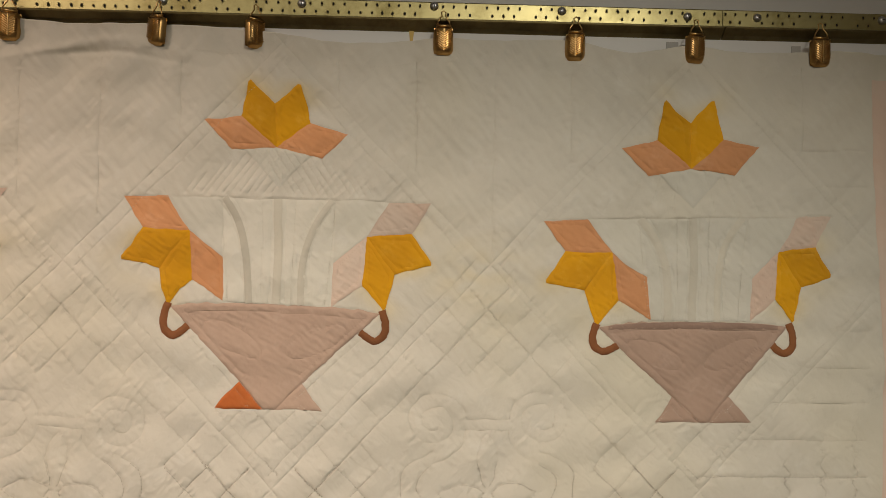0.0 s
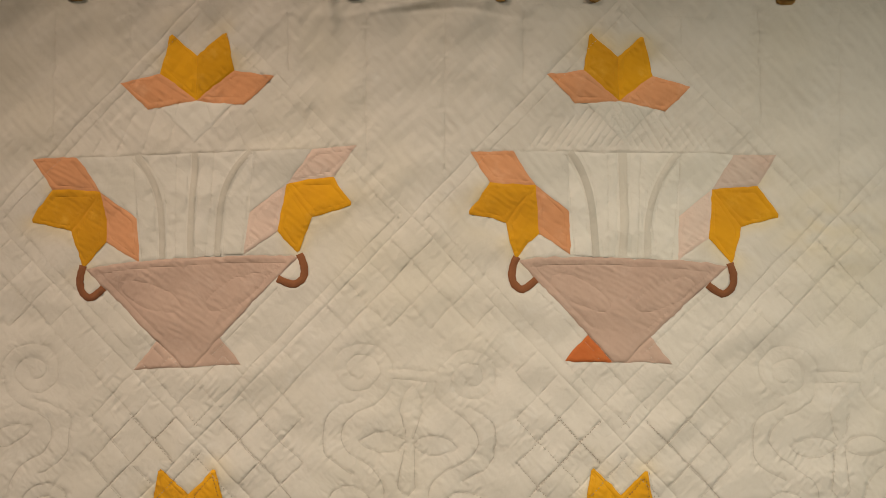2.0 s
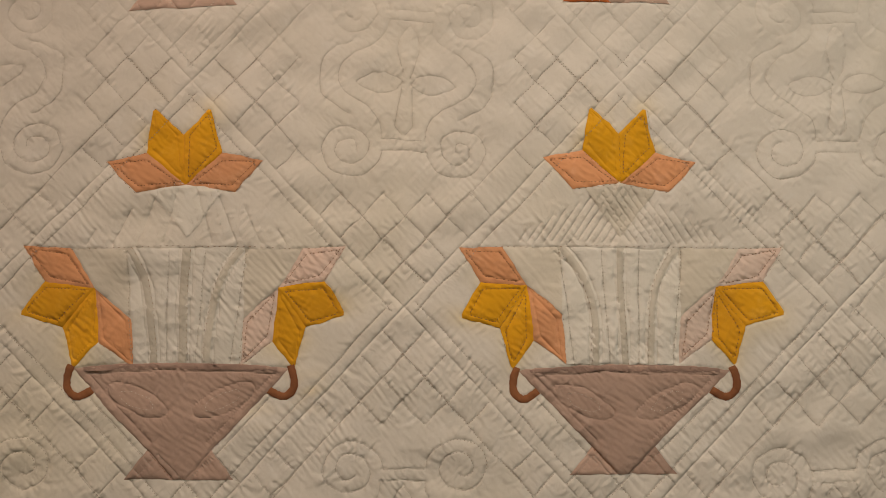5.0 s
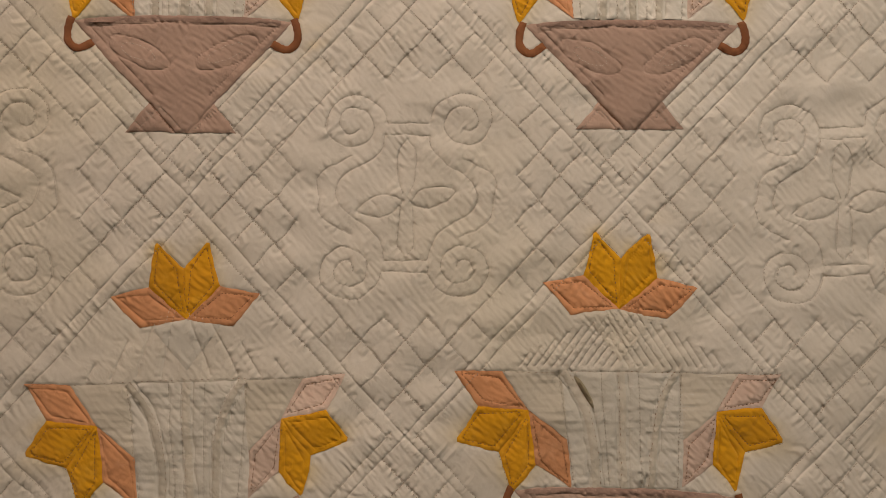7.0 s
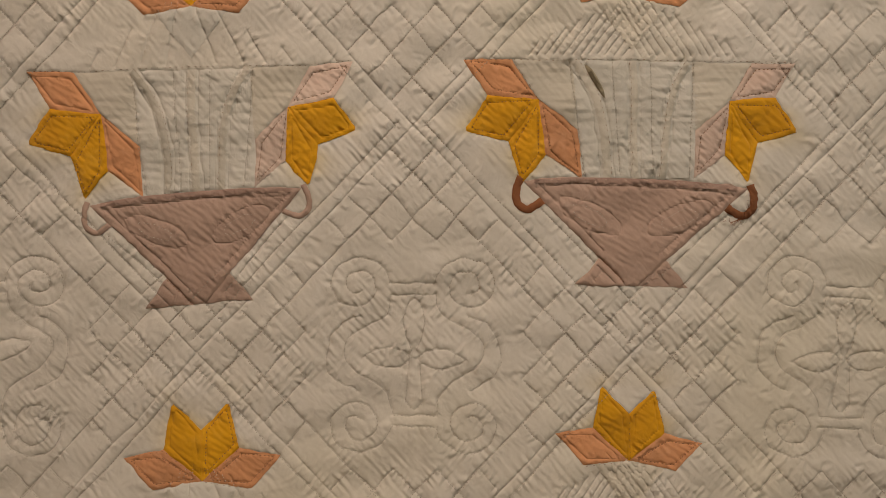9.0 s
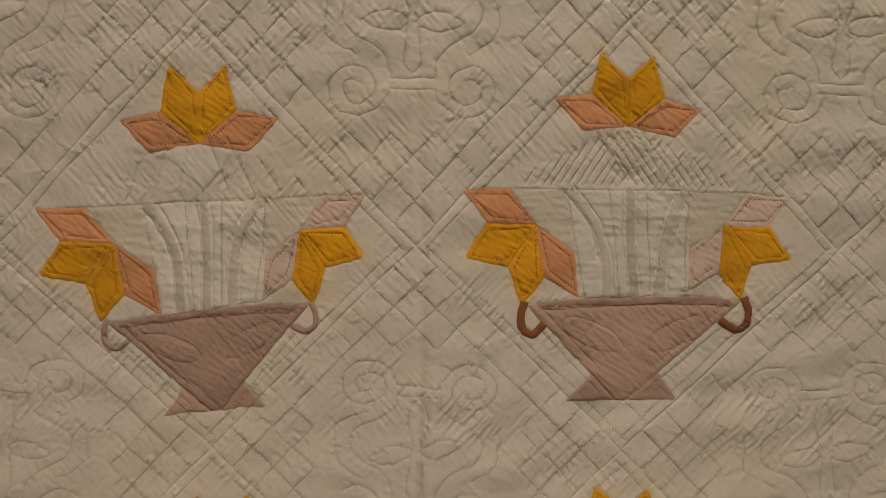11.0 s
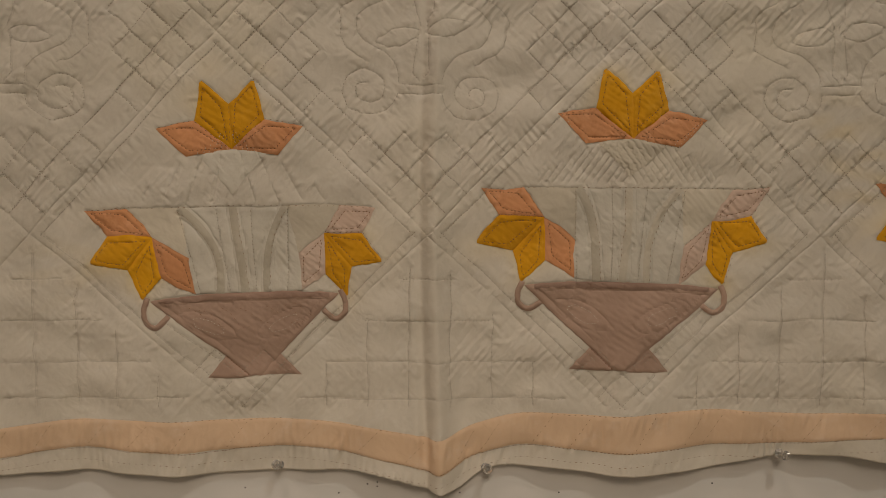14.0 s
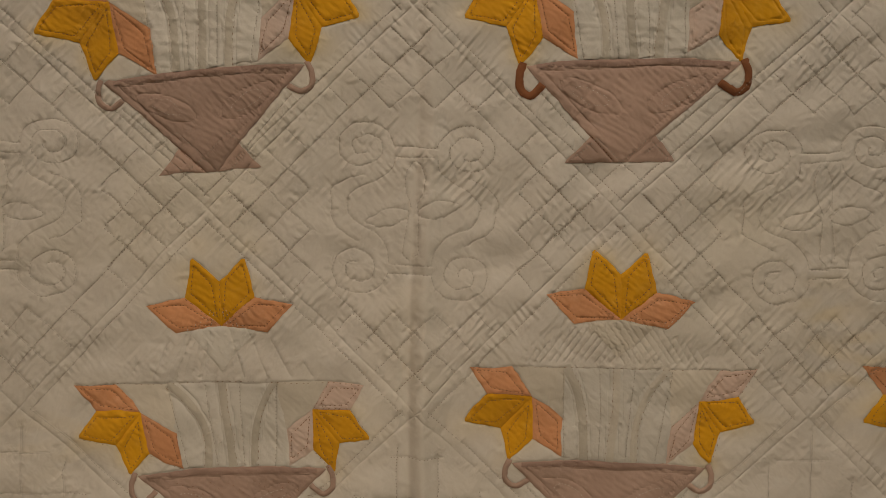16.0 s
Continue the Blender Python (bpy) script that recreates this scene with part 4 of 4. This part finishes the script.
def strip(name, xs, lo, hi, mat, label, rows=14, lift=0.0011):
    s = np.linspace(0, 1, rows)
    p = np.stack([np.repeat(xs[None], rows, 0), lo[None] + s[:, None] * (hi - lo)[None]], -1).reshape(-1, 2)
    up = np.full((rows, len(xs)), lift)
    up[0], up[-1] = 0.0002, 0.0002
    i = np.arange(rows * len(xs)).reshape(rows, len(xs))
    q = np.stack([i[:-1, :-1], i[:-1, 1:], i[1:, 1:], i[1:, :-1]], -1).reshape(-1, 4)
    return tagged(mesh_object(name, surface(p, up.ravel()), q, mat, quilt), label)


xs = np.linspace(X0 + 0.001, 0.70, 700)
strip("border_strip", xs, eased(xs, BOR_X, BOR_LO), eased(xs, BOR_X, BOR_HI), PEACH, "peach cotton border strip")
zs = np.linspace(0.285, 2.688, 900)
rows = np.linspace(0, 1, 14)
left_edge = 0.698 + 0.010 * np.clip((2.69 - zs) / 0.33, 0, 1) + 0.002 * np.sin(zs * 14)
p = np.stack([left_edge[None] + rows[:, None] * 0.036, np.repeat(zs[None], 14, 0)], -1).reshape(-1, 2)
i = np.arange(14 * 900).reshape(14, 900)
q = np.stack([i[:-1, :-1], i[1:, :-1], i[1:, 1:], i[:-1, 1:]], -1).reshape(-1, 4)
up = np.full((14, 900), 0.0011)
up[0], up[-1] = 0.0002, 0.0002
mesh_object("border_strip", surface(p, up.ravel()), q, PINK, quilt)
line(np.stack([xs, eased(xs, BOR_X, BOR_LO) - 0.0135], -1)[::8], FINE_DARK)
line(np.stack([xs, eased(xs, BOR_X, BOR_LO) + 0.0004], -1)[::8], DARK_LINES)
line(np.stack([xs, eased(xs, BOR_X, BOR_HI) + 0.0002], -1)[::8], FINE_DARK)
line(np.stack([xs, eased(xs, TOP_X, TOP_Z) - 0.028], -1)[::8])


def stitches(name, lines, mat, label, long, gap, wide, lift, low=0.0, high=9.0):
    verts, faces = [], []
    for pts in lines:
        seg = np.linalg.norm(np.diff(pts, axis=0), axis=1)
        run = np.concatenate([[0], np.cumsum(seg)])
        s = np.arange(0.002, run[-1] - long, long + gap)
        if not len(s):
            continue
        s = s + rng.normal(0, 0.0005, len(s))
        a = np.stack([np.interp(s, run, pts[:, k]) for k in (0, 1)], -1)
        b = np.stack([np.interp(s + long * rng.uniform(0.7, 1.15, len(s)), run, pts[:, k]) for k in (0, 1)], -1)
        d = (b - a) / np.maximum(np.linalg.norm(b - a, axis=1, keepdims=True), 1e-6)
        n = np.stack([-d[:, 1], d[:, 0]], -1) * wide / 2
        m = (a + b) / 2
        ok = (m[:, 1] > low) & (m[:, 1] <= high) & (m[:, 1] > eased(m[:, 0], LOW_X, LOW_Z) + 0.003) & (m[:, 1] < eased(m[:, 0], TOP_X, TOP_Z) - 0.003) & (m[:, 0] > X0 + 0.01) & (m[:, 0] < X1 - 0.01)
        for A, B, N, M in zip(a[ok], b[ok], n[ok], m[ok]):
            k = len(verts)
            verts += [A, M - N, B, M + N, M]
            faces += [(k, k + 1, k + 4), (k + 1, k + 2, k + 4), (k + 2, k + 3, k + 4), (k + 3, k, k + 4)]
    v = np.array(verts)
    up = np.full(len(v), lift)
    up[4::5] += 0.00035
    ob = mesh_object(name, surface(v, up), faces, mat, quilt, smooth=False)
    return tagged(ob, label, kind="stuff")


# lighter thread, with no dimple shade in its colour
PALE_THREAD = material("pale_thread", (0.60, 0.545, 0.435), 0.9)
stitches("quilting_stitches", QUILTING + SCROLLS, THREAD, "fine cream running stitches, dimple shade put into their colour", 0.0023, 0.0017, 0.0011, 0.0019, high=2.24)
stitches("quilting_stitches", QUILTING + SCROLLS + DARK_LINES + FINE_DARK, PALE_THREAD, "fine pale running stitches", 0.0020, 0.0021, 0.0007, 0.0018, low=2.24)
stitches("fill_stitches", FLAT, PALE_THREAD, "fine pale running stitches", 0.0020, 0.0021, 0.0008, 0.0017, high=2.24)
stitches("outline_stitches", DARK_LINES, DARK_THREAD, "fine brown running stitches", 0.0026, 0.0016, 0.0011, 0.0021, high=2.24)
stitches("seam_stitches", FINE_DARK, DARK_THREAD, "fine brown running stitches along a seam, and crease shade drawn in dashes", 0.0030, 0.0036, 0.0006, 0.0019, high=2.24)

# ---------------------------------------------------------------- batten, rail, clips
batten = structure("trim_batten", box(-1.4, 1.2, 0.012, WALL_Y + 0.001, 2.66, 2.766, 0.001), BATTEN, "white painted wooden batten fixed along the wall", "batten")


def rail_z(x):
    return 2.7495 - 0.001 * x


def rail():
    """Brass edging strip: flat punched face, rounded lip below, folded under."""
    root = new("brass_rail")
    root.matrix_basis = Matrix.Translation((0, 0.012, 2.7395))
    tagged(root, "brass perforated edging strip screwed along the batten above the quilt", "rail")
    for x0, x1 in ((-1.3, 0.5245), (0.5255, 1.15)):
        face = [(0.0, 0.0345), (-0.0055, 0.0342), (-0.0065, 0.0328), (-0.0065, 0.0137), (-0.0080, 0.0129), (-0.0125, 0.0124), (-0.0136, 0.0116), (0.0, 0.0116)]
        lip = [(0.0, 0.0115), (-0.0137, 0.0115), (-0.0134, 0.0098), (-0.0110, 0.0080), (-0.0060, 0.0035), (0.0, 0.0)]
        for name, prof, mat in (("strip", face, BRASS), ("lip", lip, LIP_SHADE)):
            bm = bmesh.new()
            rows_ = []
            for x in np.linspace(x0, x1, 60):
                rows_.append([bm.verts.new((x, y, z - 0.0048 * x)) for y, z in prof])
            for a, b in zip(rows_, rows_[1:]):
                for i in range(len(prof) - 1):
                    bm.faces.new((a[i], b[i], b[i + 1], a[i + 1]))
                bm.faces.new((a[-1], b[-1], b[0], a[0]))
            bm.faces.new(rows_[0]), bm.faces.new(rows_[-1])
            bmesh.ops.recalc_face_normals(bm, faces=bm.faces[:])
            part(name, bm, mat, root, "brass lip, shade of its underside put into the colour" if name == "lip" else "")
    hole = part("hole", lathe([(0.0016, -0.0005), (0.0016, 0.0001)], 10), DARK, root)
    rimr = part("hole_rim", lathe([(0.0023, -0.0002), (0.0022, 0.0006), (0.00165, 0.0002), (0.00165, -0.0002)], 10), BRASS, hole)
    made = 0
    for row_z, shift in ((0.0285, 0.0), (0.0190, 0.006)):
        for px in np.arange(-0.74 + shift, 0.76, 0.0128):
            px = float(px + rng.normal(0, 0.0004))
            if made >= 280 or rng.uniform() < 0.14:
                continue
            m = Matrix.LocRotScale((px, -0.0068, row_z - 0.0048 * px), Euler((0, rng.uniform(-0.2, 0.2), 0)), (0.66, 1, rng.uniform(0.8, 1.15)))
            if made == 0:
                hole.matrix_basis = m
            else:
                h = new("hole", hole.data); h.parent = root; h.matrix_basis = m
                r = new("hole_rim", rimr.data); r.parent = h
            made += 1
    screw = lathe([(0.0052, -0.001), (0.0052, 0.0005), (0.0045, 0.0022), (0.0028, 0.0034), (0.0010, 0.0038)], 14)
    s0 = part("screw", screw, STEEL, root, "round zinc screw head", True)
    slot = part("slot", box(-0.0022, 0.0022, -0.0041, -0.0036, -0.0004, 0.0004), DARK, s0)
    for k, (x, z) in enumerate(((0.03, 0.0275), (0.184, 0.028), (0.334, 0.0255), (0.483, 0.022), (0.566, 0.0225), (0.716, 0.0225), (-0.13, 0.027), (-0.30, 0.0275), (-0.47, 0.027), (-0.63, 0.0275))):
        m = Matrix.Translation((x, -0.0065, z)) @ pose(0, 0, 0, 0, rng.uniform(0, 90), 0)
        if k == 0:
            s0.matrix_basis = m
        else:
            s = new("screw", s0.data); s.parent = root; s.matrix_basis = m; tagged(s, "round zinc screw head")
            t = new("slot", slot.data); t.parent = s
    return root


rail()


def clip_template():
    """Gold suspender clip: pillow-shaped front jaw with pressed chevrons, back jaw, hinge bar and wire loop. Its middle is the origin."""
    root = new("suspender_clip")
    w, h = 0.0116, 0.0165
    bm = bmesh.new()
    n = 14
    grid = []
    for j in range(n):
        t = j / (n - 1) * 2 - 1
        rowv = []
        for i in range(n):
            s = i / (n - 1) * 2 - 1
            ex = w * (1 - 0.10 * max(0, -t) ** 6 - 0.03 * max(0, t) ** 4)
            x, z = s * ex * (1 - 0.16 * abs(t) ** 10 * abs(s)), t * h * (1 - 0.12 * abs(s) ** 8)
            y = -0.0075 * (1 - abs(s) ** 5) * (1 - abs(t) ** 6) ** 0.6
            rowv.append(bm.verts.new((x, y, z)))
        grid.append(rowv)
    for a, b in zip(grid, grid[1:]):
        for i in range(n - 1):
            bm.faces.new((a[i], a[i + 1], b[i + 1], b[i]))
    front_jaw = part("front_jaw", bm, GOLD, root, "", True)
    bm = bmesh.new()
    for k in range(9):
        z0 = 0.0098 - 0.0026 * k
        for s in (-1, 1):
            a = Vector((s * 0.0006, -0.0074, z0 - 0.0030))
            b = Vector((s * 0.0092, -0.0066, z0 + 0.0030))
            c = Vector((s * 0.0006, -0.0084, z0 - 0.0020))
            d = Vector((s * 0.0092, -0.0074, z0 + 0.0040))
            e = Vector((s * 0.0006, -0.0074, z0 - 0.0010))
            f = Vector((s * 0.0092, -0.0066, z0 + 0.0050))
            v = [bm.verts.new(q) for q in (a, b, c, d, e, f)]
            for face in ((0, 1, 3, 2), (2, 3, 5, 4)):
                bm.faces.new([v[i] for i in face])
    bmesh.ops.create_cube(bm, size=1, matrix=Matrix.LocRotScale((0, -0.0077, 0), None, (0.0009, 0.0016, 0.025)))
    bmesh.ops.recalc_face_normals(bm, faces=bm.faces[:])
    part("chevron_relief", bm, GOLD, front_jaw)
    part("back_jaw", box(-w * 0.95, w * 0.95, 0.0002, 0.0022, -h * 0.9, h * 0.95, 0.0008), GOLD, root)
    part("hinge_bar", wire([(-0.0085, -0.0035, h + 0.0005), (0.0085, -0.0035, h + 0.0005)], 0.0016, 8), GOLD, root, "", True)
    loop = [(-0.0072, -0.0035, h + 0.001), (-0.0066, -0.0035, h + 0.005), (-0.0022, -0.003, h + 0.0120), (-0.0026, -0.002, h + 0.0165), (0.0, -0.0015, h + 0.0185), (0.0026, -0.002, h + 0.0165), (0.0022, -0.003, h + 0.0120), (0.0066, -0.0035, h + 0.005), (0.0072, -0.0035, h + 0.001)]
    part("wire_loop", wire(loop, 0.0008, 6), GOLD, root, "thin bent wire loop", True)
    return tagged(root, "gold metal suspender clip gripping the quilt's upper edge", "clip", "clips along the rail")


clip0 = clip_template()
CLIPS = ((-0.62, 2.730, 0, 4), (-0.485, 2.733, 0, -3), (-0.298, 2.730, 0, 14), (-0.132, 2.728, 5, -24), (-0.023, 2.7285, 0, 38), (0.195, 2.724, 0, 3), (0.349, 2.7215, 2, -8), (0.487, 2.719, 2, 6), (0.635, 2.718, 0, -4))
for k, (x, z, lean, turn) in enumerate(CLIPS):
    y = float(surface(np.array([(x, z - 0.012)]))[0, 1]) - 0.0012
    m = pose(x, y, z, 0, lean, turn)
    if k == 0:
        clip0.matrix_basis = m
    else:
        copy_thing(clip0, m)

# ---------------------------------------------------------------- pins, holes, tape
pin0 = new("push_pin")
tagged(pin0, "clear plastic push pin holding the quilt's lower edge", "push pin", "pins along the hem")
part("head", lathe([(0.0040, 0.0), (0.0052, 0.0006), (0.0052, 0.0018), (0.0036, 0.0030), (0.0028, 0.0060), (0.0033, 0.0085), (0.0050, 0.0095), (0.0054, 0.0105), (0.0050, 0.0115), (0.002, 0.0118)], 18), CLEAR, pin0, "", True)
part("needle", lathe([(0.0006, -0.010), (0.0006, 0.004)], 8), STEEL, pin0, "thin steel needle")
for k, (x, z) in enumerate(((-0.383, 0.249), (-0.156, 0.247), (0.167, 0.263))):
    y = float(surface(np.array([(x, z)]))[0, 1]) - 0.0006
    m = pose(x, y, z, -18 + 9 * k, 0, (-12, 10, 20)[k])
    if k == 0:
        pin0.matrix_basis = m
    else:
        copy_thing(pin0, m)


# a torn stem, with the darker lining showing
tear = np.array([(-0.0530, 1.5010), (-0.0450, 1.4965), (-0.0375, 1.4860), (-0.0310, 1.4735), (-0.0285, 1.4620), (-0.0345, 1.4690), (-0.0415, 1.4800), (-0.0480, 1.4900)])
patch("torn_stem", tear, LINING, "olive brown lining in a torn stem", 0.0046)

for x, z in ((-0.623, 0.192), (-0.543, 0.204), (-0.498, 0.204), (-0.423, 0.221), (-0.354, 0.167), (-0.319, 0.215), (-0.253, 0.198), (-0.287, 0.225), (-0.276, 0.227), (-0.276, 0.222), (-0.184, 0.215), (-0.100, 0.189), (-0.073, 0.215), (0.099, 0.225), (0.137, 0.195), (0.192, 0.181), (0.208, 0.170)):
    ob = part("pin_hole", lathe([(0.0010, -0.0004), (0.0009, 0.0002)], 8), DARK, wall_north)
    ob.matrix_basis = Matrix.Translation((x, WALL_Y, z))


def tape(name, x0, x1, z0, z1, mat, label, category, point=False):
    bm = box(x0, x1, 0.0106, 0.0120, z0, z1, 0.0002)
    if point:
        for v in bm.verts:
            if v.co.z < (z0 + z1) / 2:
                v.co.x = (x0 + x1) / 2 + (v.co.x - (x0 + x1) / 2) * 0.3
    bmesh.ops.subdivide_edges(bm, edges=bm.edges[:], cuts=1)
    return tagged(part(name, bm, mat, None), label, category)


tape("ribbon_end", 0.1545, 0.1610, 2.722, 2.742, TAPE, "yellow ribbon end hanging behind the quilt's upper edge", "ribbon", True)
tape("tape_scrap", 0.460, 0.474, 2.722, 2.733, GREY, "grey tape scrap stuck on the white batten", "tape")
tape("tape_scrap", 0.610, 0.621, 2.720, 2.731, GREY, "grey tape scrap stuck on the white batten", "tape")


# loose threads round a worn handle
worn = BLOCKS[6].put(BASKET, BLOCKS[6].bowl)
fray_verts, fray_faces = [], []
for k in range(64):
    t = rng.uniform(0, 1)
    base = worn[1] + np.array((0.004 - 0.030 * t**1.5, -0.006 - 0.030 * math.sin(1.9 * t)))
    turn = rng.uniform(0, 2 * math.pi)
    run = rng.uniform(0.0035, 0.0075)
    tip = base + run * np.array((math.cos(turn), math.sin(turn)))
    side = 0.00028 * np.array((-math.sin(turn), math.cos(turn)))
    n = len(fray_verts)
    fray_verts += [base - side, base + side, tip]
    fray_faces.append((n, n + 1, n + 2))
lift = np.tile((0.002, 0.002, 0.0045), 64)
tagged(mesh_object("frayed_threads", surface(np.array(fray_verts), lift), fray_faces, BROWN, quilt, smooth=False), "frayed rust brown threads", kind="stuff")
